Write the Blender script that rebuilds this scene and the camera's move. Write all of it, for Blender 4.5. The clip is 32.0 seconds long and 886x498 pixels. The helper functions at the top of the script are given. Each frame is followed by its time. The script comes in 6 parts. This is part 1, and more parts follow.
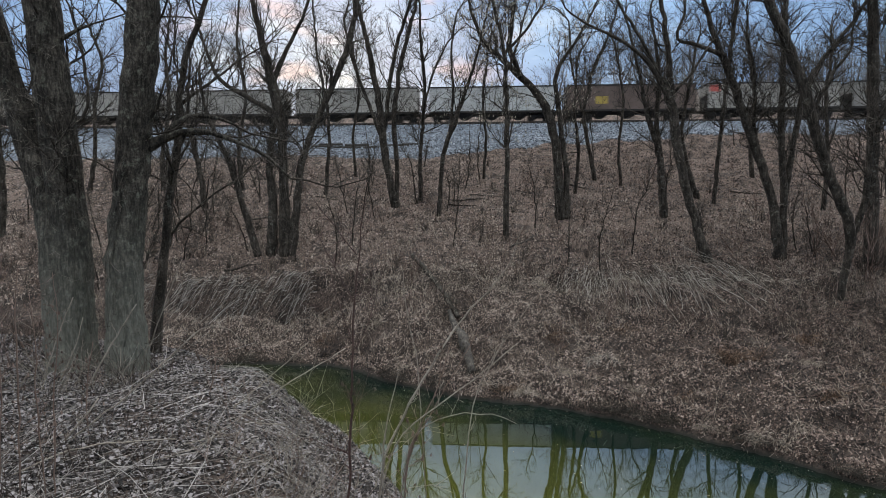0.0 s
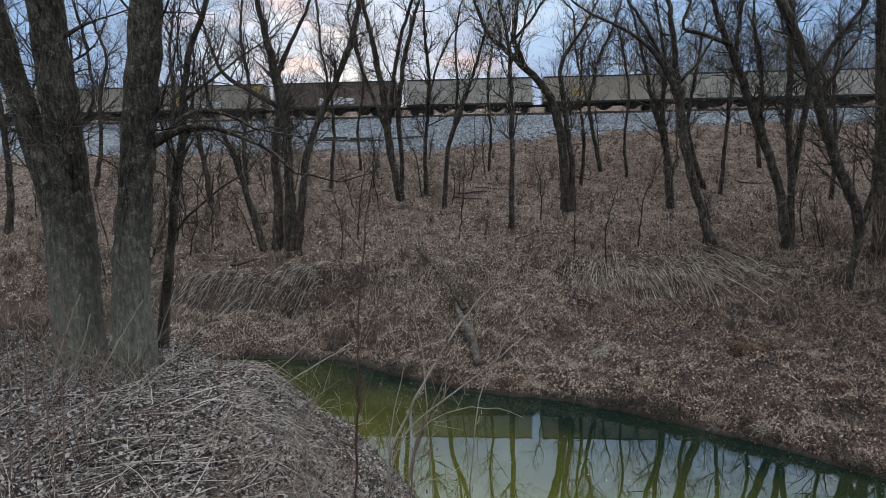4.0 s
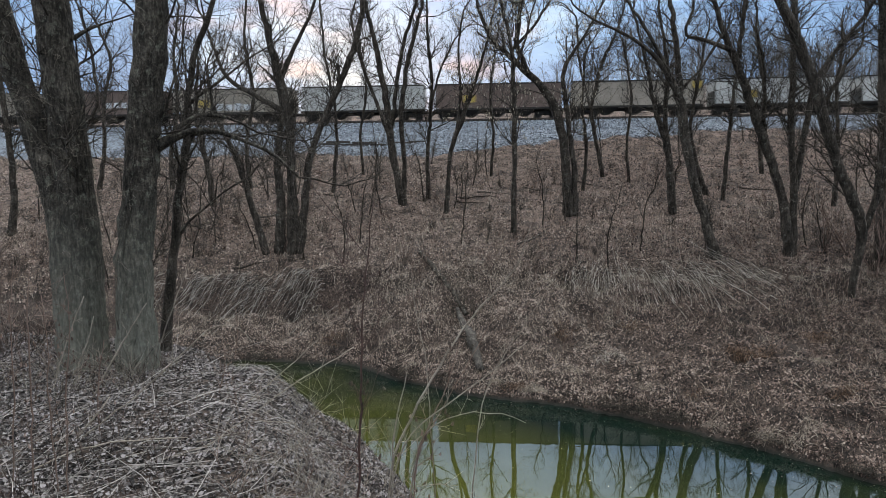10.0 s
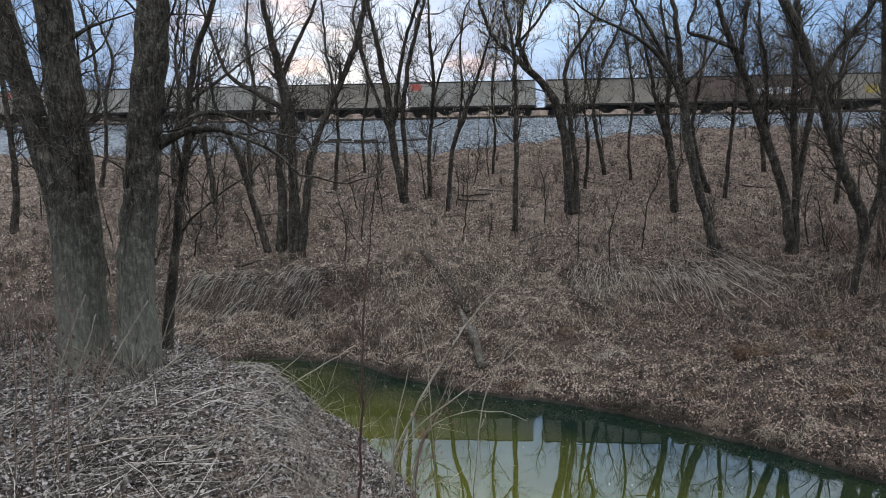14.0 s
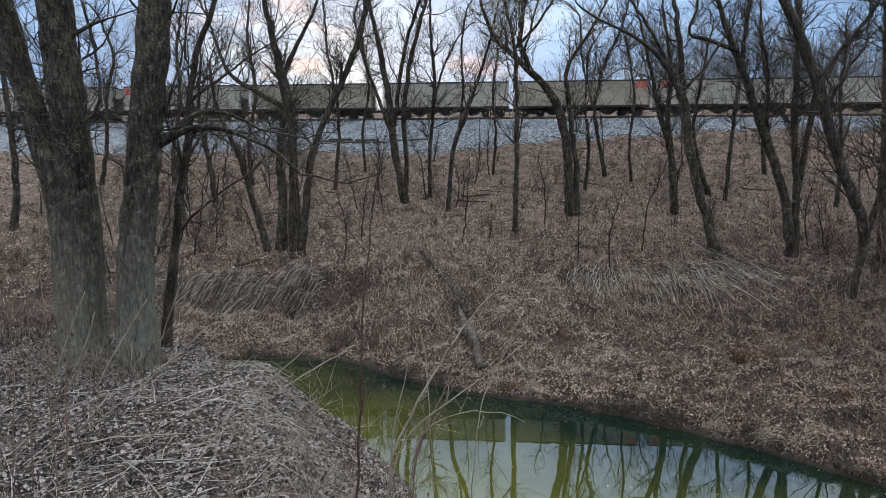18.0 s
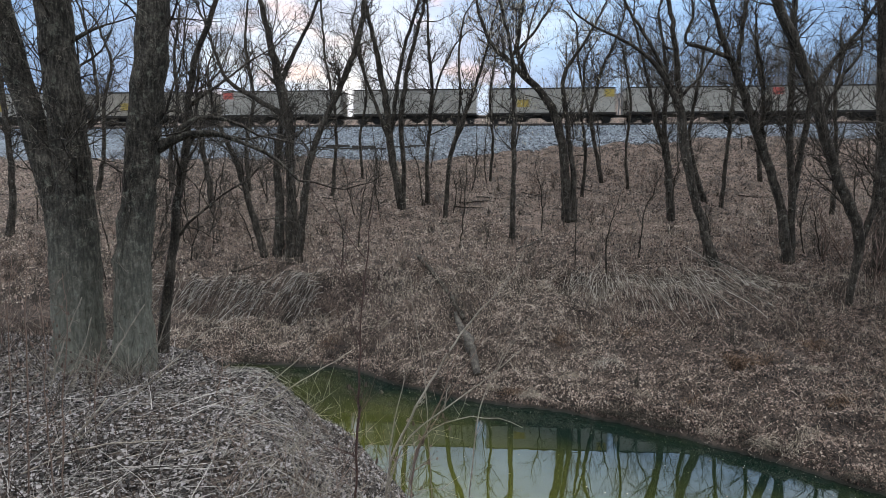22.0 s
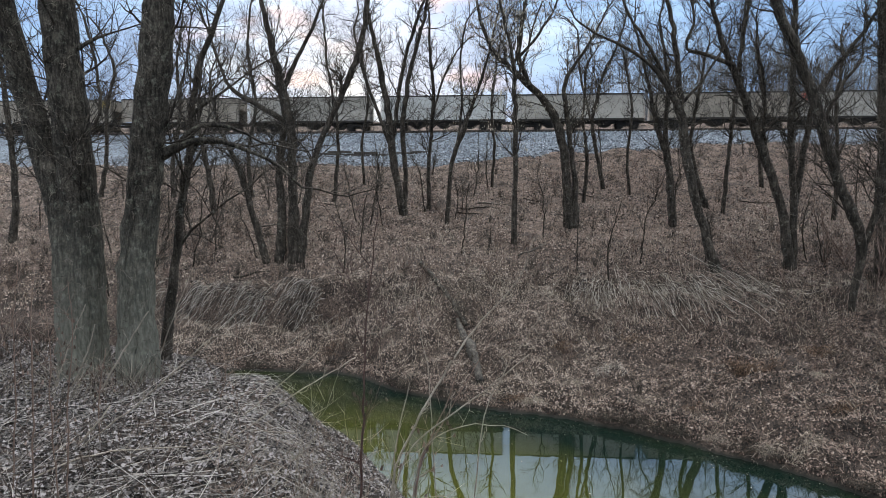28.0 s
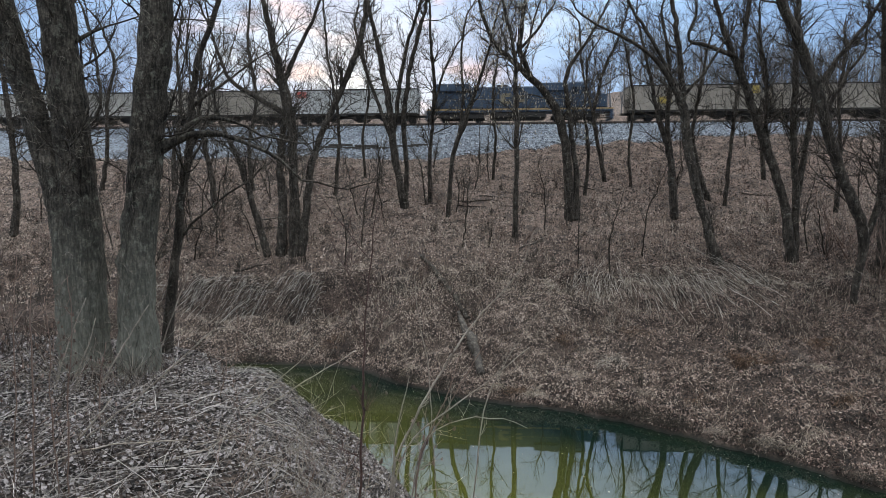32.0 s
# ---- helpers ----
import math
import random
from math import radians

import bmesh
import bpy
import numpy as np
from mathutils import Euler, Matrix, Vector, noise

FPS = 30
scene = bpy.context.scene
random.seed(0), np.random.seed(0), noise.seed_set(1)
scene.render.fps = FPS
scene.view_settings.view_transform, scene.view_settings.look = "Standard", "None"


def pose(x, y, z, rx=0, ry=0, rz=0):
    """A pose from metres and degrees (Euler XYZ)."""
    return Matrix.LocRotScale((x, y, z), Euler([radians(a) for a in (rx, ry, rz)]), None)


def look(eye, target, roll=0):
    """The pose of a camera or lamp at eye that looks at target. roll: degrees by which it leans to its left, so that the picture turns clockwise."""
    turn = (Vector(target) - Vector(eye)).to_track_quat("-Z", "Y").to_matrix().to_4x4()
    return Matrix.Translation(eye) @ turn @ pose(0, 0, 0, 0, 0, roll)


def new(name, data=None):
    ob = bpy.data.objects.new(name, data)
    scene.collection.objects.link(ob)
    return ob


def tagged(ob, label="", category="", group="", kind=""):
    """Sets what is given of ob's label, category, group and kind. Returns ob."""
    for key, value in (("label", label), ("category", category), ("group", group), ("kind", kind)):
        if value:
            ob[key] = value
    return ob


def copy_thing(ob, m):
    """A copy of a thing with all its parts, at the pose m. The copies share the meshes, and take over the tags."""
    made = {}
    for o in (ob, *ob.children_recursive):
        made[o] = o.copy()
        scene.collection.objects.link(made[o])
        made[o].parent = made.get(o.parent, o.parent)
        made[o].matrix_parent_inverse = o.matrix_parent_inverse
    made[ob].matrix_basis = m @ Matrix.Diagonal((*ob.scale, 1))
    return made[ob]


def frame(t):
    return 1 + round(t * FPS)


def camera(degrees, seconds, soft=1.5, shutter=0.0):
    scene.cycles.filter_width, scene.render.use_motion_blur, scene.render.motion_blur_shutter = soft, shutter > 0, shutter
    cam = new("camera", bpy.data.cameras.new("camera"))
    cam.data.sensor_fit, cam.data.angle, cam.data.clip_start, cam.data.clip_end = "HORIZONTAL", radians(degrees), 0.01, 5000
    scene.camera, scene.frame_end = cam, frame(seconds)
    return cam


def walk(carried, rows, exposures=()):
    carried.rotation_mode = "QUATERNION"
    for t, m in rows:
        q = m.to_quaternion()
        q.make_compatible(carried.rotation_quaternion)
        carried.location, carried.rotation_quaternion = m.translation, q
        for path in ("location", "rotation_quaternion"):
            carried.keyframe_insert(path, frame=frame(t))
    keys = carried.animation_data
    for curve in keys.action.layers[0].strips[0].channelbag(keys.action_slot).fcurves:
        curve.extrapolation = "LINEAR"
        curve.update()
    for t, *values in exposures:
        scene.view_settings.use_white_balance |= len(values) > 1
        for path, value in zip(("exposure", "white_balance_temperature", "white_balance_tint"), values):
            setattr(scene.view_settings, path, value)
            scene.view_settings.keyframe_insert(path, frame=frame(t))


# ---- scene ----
EXPOSURE = 0.52
cam = camera(70, 32.0, soft=0.6, shutter=0.5)
WALK = (
    (0.0, 0.014, -0.006, 9.669, 84.629, 0.313, -0.620),
    (0.5, 0.016, 0.002, 9.673, 84.500, 0.461, -0.686),
    (1.0, 0.025, 0.011, 9.679, 84.342, 0.617, -0.699),
    (1.5, 0.029, 0.012, 9.679, 84.196, 0.773, -0.659),
    (2.0, 0.029, 0.014, 9.674, 84.101, 0.901, -0.567),
    (2.5, 0.032, 0.021, 9.683, 84.027, 0.965, -0.420),
    (3.0, 0.036, 0.017, 9.689, 83.983, 0.964, -0.281),
    (3.5, 0.034, 0.019, 9.694, 83.967, 0.900, -0.182),
    (5.5, 0.031, 0.025, 9.685, 83.949, 0.728, -0.139),
    (6.0, 0.033, 0.021, 9.686, 83.929, 0.727, -0.124),
    (6.5, 0.030, 0.025, 9.685, 83.916, 0.726, -0.121),
    (7.0, 0.032, 0.027, 9.687, 83.934, 0.713, -0.116),
    (7.5, 0.031, 0.028, 9.694, 83.994, 0.693, -0.117),
    (8.0, 0.022, 0.019, 9.689, 84.089, 0.685, -0.112),
    (8.5, 0.010, 0.006, 9.686, 84.171, 0.664, -0.083),
    (9.0, 0.005, 0.000, 9.695, 84.217, 0.619, -0.053),
    (9.5, 0.004, 0.001, 9.702, 84.289, 0.562, -0.008),
    (10.0, -0.002, -0.003, 9.705, 84.355, 0.531, 0.036),
    (10.5, -0.007, -0.012, 9.709, 84.391, 0.514, 0.083),
    (11.0, -0.006, -0.019, 9.705, 84.405, 0.534, 0.130),
    (11.5, -0.011, -0.013, 9.714, 84.363, 0.602, 0.153),
    (12.0, -0.012, -0.005, 9.720, 84.295, 0.687, 0.194),
    (12.5, -0.006, 0.002, 9.717, 84.238, 0.741, 0.246),
    (13.0, -0.002, 0.006, 9.716, 84.203, 0.757, 0.273),
    (13.5, 0.002, 0.006, 9.713, 84.180, 0.677, 0.260),
    (14.0, 0.006, 0.012, 9.707, 84.162, 0.544, 0.191),
    (14.5, 0.006, 0.019, 9.698, 84.164, 0.417, 0.080),
    (16.5, 0.021, -0.000, 9.707, 84.253, 0.343, 0.151),
    (17.0, 0.006, 0.003, 9.708, 84.222, 0.316, 0.158),
    (17.5, 0.009, 0.008, 9.707, 84.207, 0.243, 0.189),
    (18.0, 0.010, 0.015, 9.704, 84.199, 0.110, 0.225),
    (18.5, 0.007, 0.019, 9.704, 84.196, 0.007, 0.246),
    (19.0, 0.001, 0.014, 9.708, 84.234, -0.027, 0.252),
    (19.5, -0.015, 0.006, 9.712, 84.358, -0.013, 0.243),
    (20.0, -0.021, -0.012, 9.718, 84.497, 0.006, 0.234),
    (20.5, -0.021, -0.024, 9.721, 84.594, 0.007, 0.163),
    (21.0, -0.011, -0.029, 9.715, 84.673, -0.003, 0.043),
    (21.5, -0.008, -0.023, 9.705, 84.742, -0.017, -0.050),
    (22.0, -0.012, -0.015, 9.702, 84.768, -0.023, -0.057),
    (22.5, -0.018, -0.010, 9.707, 84.767, -0.002, -0.034),
    (23.0, -0.019, -0.018, 9.711, 84.786, 0.016, -0.019),
    (23.5, -0.023, -0.028, 9.706, 84.872, 0.025, -0.033),
    (24.0, -0.029, -0.035, 9.702, 84.979, 0.006, -0.064),
    (24.5, -0.033, -0.036, 9.707, 85.042, -0.026, -0.096),
    (25.0, -0.035, -0.036, 9.713, 85.081, -0.059, -0.102),
    (25.5, -0.040, -0.037, 9.707, 85.169, -0.132, -0.096),
    (27.5, -0.065, -0.041, 9.726, 85.368, -0.048, 0.011),
    (28.0, -0.059, -0.041, 9.726, 85.294, 0.041, 0.044),
    (28.5, -0.048, -0.029, 9.725, 85.105, 0.141, 0.073),
    (29.0, -0.030, 0.000, 9.716, 84.818, 0.244, 0.105),
    (29.5, -0.016, 0.027, 9.709, 84.539, 0.347, 0.133),
    (30.0, -0.011, 0.043, 9.715, 84.385, 0.380, 0.140),
    (30.5, -0.017, 0.032, 9.713, 84.387, 0.350, 0.138),
    (31.0, -0.013, 0.006, 9.705, 84.481, 0.298, 0.161),
    (31.5, -0.017, -0.006, 9.715, 84.569, 0.217, 0.170),
    (32.0, -0.030, -0.003, 9.722, 84.665, 0.141, 0.177))
walk(cam, [(t, pose(x, y, z, rx, ry, rz)) for t, x, y, z, rx, ry, rz in WALK], exposures=[(t, EXPOSURE + e) for t, e in ((0.0, -0.18), (3.0, -0.2), (6.0, -0.1), (9.0, -0.03), (13.0, 0.03), (20.0, 0.05), (24.0, 0.11), (28.0, 0.16), (30.0, 0.04), (32.0, 0.02))])


# ---- dusk light: a bright broken overcast, the low sun behind the clouds beyond the track ----
SUN_AZ, SUN_EL = -8.0, 14.0            # degrees to the right of straight ahead, and above the horizon
world = bpy.data.worlds.new("dusk_sky")
scene.world = world
world.use_nodes = True
wn, wl = world.node_tree.nodes, world.node_tree.links
wn.clear()
sky = wn.new("ShaderNodeTexSky")
sky.sky_type, sky.sun_disc = "NISHITA", False
sky.sun_elevation, sky.sun_rotation = radians(SUN_EL), radians(SUN_AZ)
sky.air_density, sky.dust_density = 1.0, 1.5
coord = wn.new("ShaderNodeTexCoord")
stretch = wn.new("ShaderNodeMapping")
stretch.inputs["Scale"].default_value = (1.0, 1.0, 2.6)
wl.new(coord.outputs["Generated"], stretch.inputs["Vector"])
puffs = wn.new("ShaderNodeTexNoise")
puffs.inputs["Scale"].default_value, puffs.inputs["Detail"].default_value, puffs.inputs["Roughness"].default_value = 5.5, 7, 0.58
wl.new(stretch.outputs[0], puffs.inputs["Vector"])
cover = wn.new("ShaderNodeValToRGB")
cover.color_ramp.elements[0].position, cover.color_ramp.elements[1].position = 0.38, 0.76
cover.color_ramp.elements[0].color, cover.color_ramp.elements[1].color = (0.25, 0.42, 0.72, 1), (0.76, 0.88, 1.0, 1)
mid = cover.color_ramp.elements.new(0.54)
mid.color = (0.36, 0.57, 0.88, 1)
wl.new(puffs.outputs["Fac"], cover.inputs["Fac"])
glow_dir = wn.new("ShaderNodeVectorMath")
glow_dir.operation = "DOT_PRODUCT"
az, el = radians(SUN_AZ), radians(9)
glow_dir.inputs[1].default_value = (math.sin(az) * math.cos(el), math.cos(az) * math.cos(el), math.sin(el))
wl.new(coord.outputs["Generated"], glow_dir.inputs[0])
glow = wn.new("ShaderNodeMapRange")
glow.interpolation_type = "SMOOTHSTEP"
glow.inputs[1].default_value, glow.inputs[2].default_value, glow.inputs[4].default_value = 0.96, 1.0, 0.14
wl.new(glow_dir.outputs["Value"], glow.inputs[0])
warm = wn.new("ShaderNodeMix")
warm.data_type = "RGBA"
warm.inputs[7].default_value = (1.05, 0.98, 0.97, 1)
wl.new(glow.outputs[0], warm.inputs[0])
fall = wn.new("ShaderNodeMapRange")       # the sky dims smoothly away from the sunset
fall.interpolation_type = "SMOOTHSTEP"
fall.inputs[1].default_value, fall.inputs[2].default_value, fall.inputs[3].default_value, fall.inputs[4].default_value = 0.55, 0.99, 0.85, 1.05
wl.new(glow_dir.outputs["Value"], fall.inputs[0])
dimmed = wn.new("ShaderNodeMix")
dimmed.data_type, dimmed.blend_type = "RGBA", "MULTIPLY"
dimmed.inputs[0].default_value = 1.0
wl.new(cover.outputs["Color"], dimmed.inputs[6])
wl.new(fall.outputs[0], dimmed.inputs[7])
blush = wn.new("ShaderNodeTexNoise")      # thin rose streaks where the sun has gone down
blush.inputs["Scale"].default_value, blush.inputs["Detail"].default_value = 9.0, 3
wl.new(stretch.outputs[0], blush.inputs["Vector"])
streak, low_sky, rosy = wn.new("ShaderNodeMapRange"), wn.new("ShaderNodeMapRange"), wn.new("ShaderNodeMath")
streak.inputs[1].default_value, streak.inputs[2].default_value = 0.54, 0.68
low_sky.inputs[1].default_value, low_sky.inputs[2].default_value, low_sky.inputs[4].default_value = 0.955, 0.985, 0.6
wl.new(blush.outputs["Fac"], streak.inputs[0])
wl.new(glow_dir.outputs["Value"], low_sky.inputs[0])
rosy.operation = "MULTIPLY"
wl.new(streak.outputs[0], rosy.inputs[0])
wl.new(low_sky.outputs[0], rosy.inputs[1])
rose = wn.new("ShaderNodeMix")
rose.data_type = "RGBA"
rose.inputs[7].default_value = (1.0, 0.62, 0.56, 1)
wl.new(rosy.outputs[0], rose.inputs[0])
wl.new(dimmed.outputs[2], rose.inputs[6])
wl.new(rose.outputs[2], warm.inputs[6])
height = wn.new("ShaderNodeSeparateXYZ")
wl.new(coord.outputs["Generated"], height.inputs[0])
lid = wn.new("ShaderNodeMapRange")        # the cloud closes to an even pale grey overhead
lid.inputs[1].default_value, lid.inputs[2].default_value = 0.33, 0.62
wl.new(height.outputs["Z"], lid.inputs[0])
closed = wn.new("ShaderNodeMix")
closed.data_type = "RGBA"
closed.inputs[7].default_value = (0.775, 0.825, 0.86, 1)
wl.new(lid.outputs[0], closed.inputs[0])
wl.new(warm.outputs[2], closed.inputs[6])
clear_sky = wn.new("ShaderNodeBackground")
clear_sky.inputs["Strength"].default_value = 0.05
wl.new(sky.outputs[0], clear_sky.inputs["Color"])
clouds = wn.new("ShaderNodeBackground")
dome = wn.new("ShaderNodeMapRange")       # an overcast sky is brightest overhead
dome.interpolation_type = "SMOOTHSTEP"
dome.inputs[1].default_value, dome.inputs[2].default_value = 0.2, 0.75
dome.inputs[3].default_value, dome.inputs[4].default_value = 0.8, 2.75
wl.new(height.outputs["Z"], dome.inputs[0])
wl.new(dome.outputs[0], clouds.inputs["Strength"])
wl.new(closed.outputs[2], clouds.inputs["Color"])
both = wn.new("ShaderNodeMixShader")
both.inputs[0].default_value = 0.86
wl.new(clear_sky.outputs[0], both.inputs[1])
wl.new(clouds.outputs[0], both.inputs[2])
world_out = wn.new("ShaderNodeOutputWorld")
wl.new(both.outputs[0], world_out.inputs["Surface"])

sun = new("sun", bpy.data.lights.new("sun", "SUN"))
sun.data.energy, sun.data.angle, sun.data.color = 0.6, radians(25), (1.0, 0.9, 0.8)
sun.matrix_world = look((60 * math.tan(radians(SUN_AZ)), 100, 60), (0, 40, 5))


# ---- materials ----
def material(name, colours, scale=8.0, fine=60.0, rough=0.9, bump=0.3, bump_size=0.02, metal=0.0, island=0.0, spec=0.3, clump=0.0, clump_scale=1.6):
    """Noise-driven surface: colours from dark to light over two scales of noise, relief, and a tone that varies from piece to piece."""
    m = bpy.data.materials.new(name)
    m.use_nodes = True
    n, l = m.node_tree.nodes, m.node_tree.links
    bsdf = n["Principled BSDF"]
    bsdf.inputs["Roughness"].default_value, bsdf.inputs["Metallic"].default_value = rough, metal
    bsdf.inputs["Specular IOR Level"].default_value = spec
    tc = n.new("ShaderNodeTexCoord")
    big, small = n.new("ShaderNodeTexNoise"), n.new("ShaderNodeTexNoise")
    for tex, s in ((big, scale), (small, fine)):
        tex.inputs["Scale"].default_value, tex.inputs["Detail"].default_value, tex.inputs["Roughness"].default_value = s, 6, 0.62
        l.new(tc.outputs["Object"], tex.inputs["Vector"])
    mixed = n.new("ShaderNodeMix")
    mixed.data_type = "FLOAT"
    mixed.inputs[0].default_value = 0.5
    l.new(big.outputs["Fac"], mixed.inputs[2])
    l.new(small.outputs["Fac"], mixed.inputs[3])
    ramp = n.new("ShaderNodeValToRGB")
    e = ramp.color_ramp.elements
    e[0].position, e[1].position = 0.34, 0.66
    e[0].color, e[1].color = (*colours[0], 1), (*colours[-1], 1)
    for i, c in enumerate(colours[1:-1], 1):
        k = e.new(0.34 + 0.32 * i / (len(colours) - 1))
        k.color = (*c, 1)
    source = mixed.outputs[0]
    if island:
        geo, vary = n.new("ShaderNodeNewGeometry"), n.new("ShaderNodeMix")
        vary.data_type = "FLOAT"
        vary.inputs[0].default_value = island
        l.new(source, vary.inputs[2])
        spread = n.new("ShaderNodeMapRange")
        spread.inputs[3].default_value, spread.inputs[4].default_value = 0.2, 0.8
        l.new(geo.outputs["Random Per Island"], spread.inputs[0])
        l.new(spread.outputs[0], vary.inputs[3])
        source = vary.outputs[0]
    if clump:
        drift, shift = n.new("ShaderNodeTexNoise"), n.new("ShaderNodeMath")       # tone drifts some hand-widths across
        drift.inputs["Scale"].default_value, drift.inputs["Detail"].default_value, drift.inputs["Roughness"].default_value = clump_scale, 4, 0.68
        l.new(tc.outputs["Object"], drift.inputs["Vector"])
        shift.operation = "MULTIPLY_ADD"
        shift.inputs[1].default_value, shift.inputs[2].default_value = clump, -0.5 * clump
        l.new(drift.outputs["Fac"], shift.inputs[0])
        total = n.new("ShaderNodeMath")
        l.new(shift.outputs[0], total.inputs[0])
        l.new(source, total.inputs[1])
        source = total.outputs[0]
    l.new(source, ramp.inputs["Fac"])
    l.new(ramp.outputs["Color"], bsdf.inputs["Base Color"])
    if bump:
        b = n.new("ShaderNodeBump")
        b.inputs["Strength"].default_value, b.inputs["Distance"].default_value = bump, bump_size
        l.new(mixed.outputs[0], b.inputs["Height"])
        l.new(b.outputs[0], bsdf.inputs["Normal"])
    return m


def litter_material():
    """Leaf-covered ground: cells the size of fallen leaves, with shade painted in as broad dark patches."""
    m = material("leaf_litter_ground", ((0.018, 0.013, 0.010), (0.08, 0.056, 0.043), (0.16, 0.116, 0.091)), 0.35, 9, 0.95, 0.6, 0.05)
    n, l = m.node_tree.nodes, m.node_tree.links
    bsdf = n["Principled BSDF"]
    tc = n.new("ShaderNodeTexCoord")
    cells = n.new("ShaderNodeTexVoronoi")
    cells.inputs["Scale"].default_value = 15.0
    l.new(tc.outputs["Object"], cells.inputs["Vector"])
    hue = n.new("ShaderNodeValToRGB")
    e = hue.color_ramp.elements
    e[0].color, e[1].color = (0.006, 0.0045, 0.004, 1), (0.2, 0.15, 0.12, 1)
    # near-black cells paint in the shaded gaps between leaves
    for at, tone in ((0.25, (0.010, 0.0075, 0.006)), (0.42, (0.085, 0.058, 0.045)), (0.78, (0.165, 0.117, 0.092))):
        k = e.new(at)
        k.color = (*tone, 1)
    sep = n.new("ShaderNodeSeparateColor")
    l.new(cells.outputs["Color"], sep.inputs[0])
    l.new(sep.outputs[0], hue.inputs["Fac"])
    mix = n.new("ShaderNodeMix")
    mix.data_type = "RGBA"
    mix.inputs[0].default_value = 0.65
    l.new(bsdf.inputs["Base Color"].links[0].from_socket, mix.inputs[6])
    l.new(hue.outputs["Color"], mix.inputs[7])
    # noise patches darken the ground, standing in for hollows and brush shadow
    shade_mottle = n.new("ShaderNodeTexNoise")
    shade_mottle.inputs["Scale"].default_value, shade_mottle.inputs["Detail"].default_value, shade_mottle.inputs["Roughness"].default_value = 0.9, 5, 0.65
    l.new(tc.outputs["Object"], shade_mottle.inputs["Vector"])
    mottled = n.new("ShaderNodeMapRange")
    mottled.inputs[1].default_value, mottled.inputs[2].default_value, mottled.inputs[3].default_value, mottled.inputs[4].default_value = 0.40, 0.56, 0.4, 1.0
    l.new(shade_mottle.outputs["Fac"], mottled.inputs[0])
    shade_mix = n.new("ShaderNodeMix")
    shade_mix.data_type, shade_mix.blend_type = "RGBA", "MULTIPLY"
    shade_mix.inputs[0].default_value = 1.0
    l.new(mix.outputs[2], shade_mix.inputs[6])
    l.new(mottled.outputs[0], shade_mix.inputs[7])
    place, dry, bank_toned = n.new("ShaderNodeSeparateXYZ"), n.new("ShaderNodeMapRange"), n.new("ShaderNodeMix")     # ground painted darker on the banks for shaded gaps between leaves, paler on the terrace
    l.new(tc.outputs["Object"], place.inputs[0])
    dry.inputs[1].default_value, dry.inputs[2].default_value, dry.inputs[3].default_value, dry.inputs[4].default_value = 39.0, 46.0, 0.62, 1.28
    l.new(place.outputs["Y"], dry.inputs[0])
    bank_toned.data_type, bank_toned.blend_type = "RGBA", "MULTIPLY"
    bank_toned.inputs[0].default_value = 1.0
    l.new(shade_mix.outputs[2], bank_toned.inputs[6])
    l.new(dry.outputs[0], bank_toned.inputs[7])
    level, mud_shade, edge = n.new("ShaderNodeSeparateXYZ"), n.new("ShaderNodeMix"), n.new("ShaderNodeMapRange")     # mud colour at the waterline, darkened to stand in for the undercut's shade
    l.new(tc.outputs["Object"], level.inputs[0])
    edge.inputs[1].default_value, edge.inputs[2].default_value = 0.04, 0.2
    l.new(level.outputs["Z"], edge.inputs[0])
    mud_shade.data_type = "RGBA"
    mud_shade.inputs[6].default_value = (0.014, 0.012, 0.009, 1)
    l.new(edge.outputs[0], mud_shade.inputs[0])
    l.new(bank_toned.outputs[2], mud_shade.inputs[7])
    l.new(mud_shade.outputs[2], bsdf.inputs["Base Color"])
    return m


def stone_material():
    m = material("track_ballast", ((0.042, 0.049, 0.06), (0.086, 0.097, 0.114), (0.15, 0.166, 0.188)), 0.5, 7, 0.9, 0.9, 0.08)
    n, l = m.node_tree.nodes, m.node_tree.links
    bsdf = n["Principled BSDF"]
    tc = n.new("ShaderNodeTexCoord")
    cells = n.new("ShaderNodeTexVoronoi")
    cells.inputs["Scale"].default_value = 7.0
    l.new(tc.outputs["Object"], cells.inputs["Vector"])
    sep = n.new("ShaderNodeSeparateColor")
    l.new(cells.outputs["Color"], sep.inputs[0])
    tone = n.new("ShaderNodeMapRange")
    tone.inputs[3].default_value, tone.inputs[4].default_value = 0.2, 1.9
    l.new(sep.outputs[0], tone.inputs[0])
    mul = n.new("ShaderNodeMix")
    mul.data_type, mul.blend_type = "RGBA", "MULTIPLY"
    mul.inputs[0].default_value = 1.0
    l.new(bsdf.inputs["Base Color"].links[0].from_socket, mul.inputs[6])
    l.new(tone.outputs[0], mul.inputs[7])
    l.new(mul.outputs[2], bsdf.inputs["Base Color"])
    return m


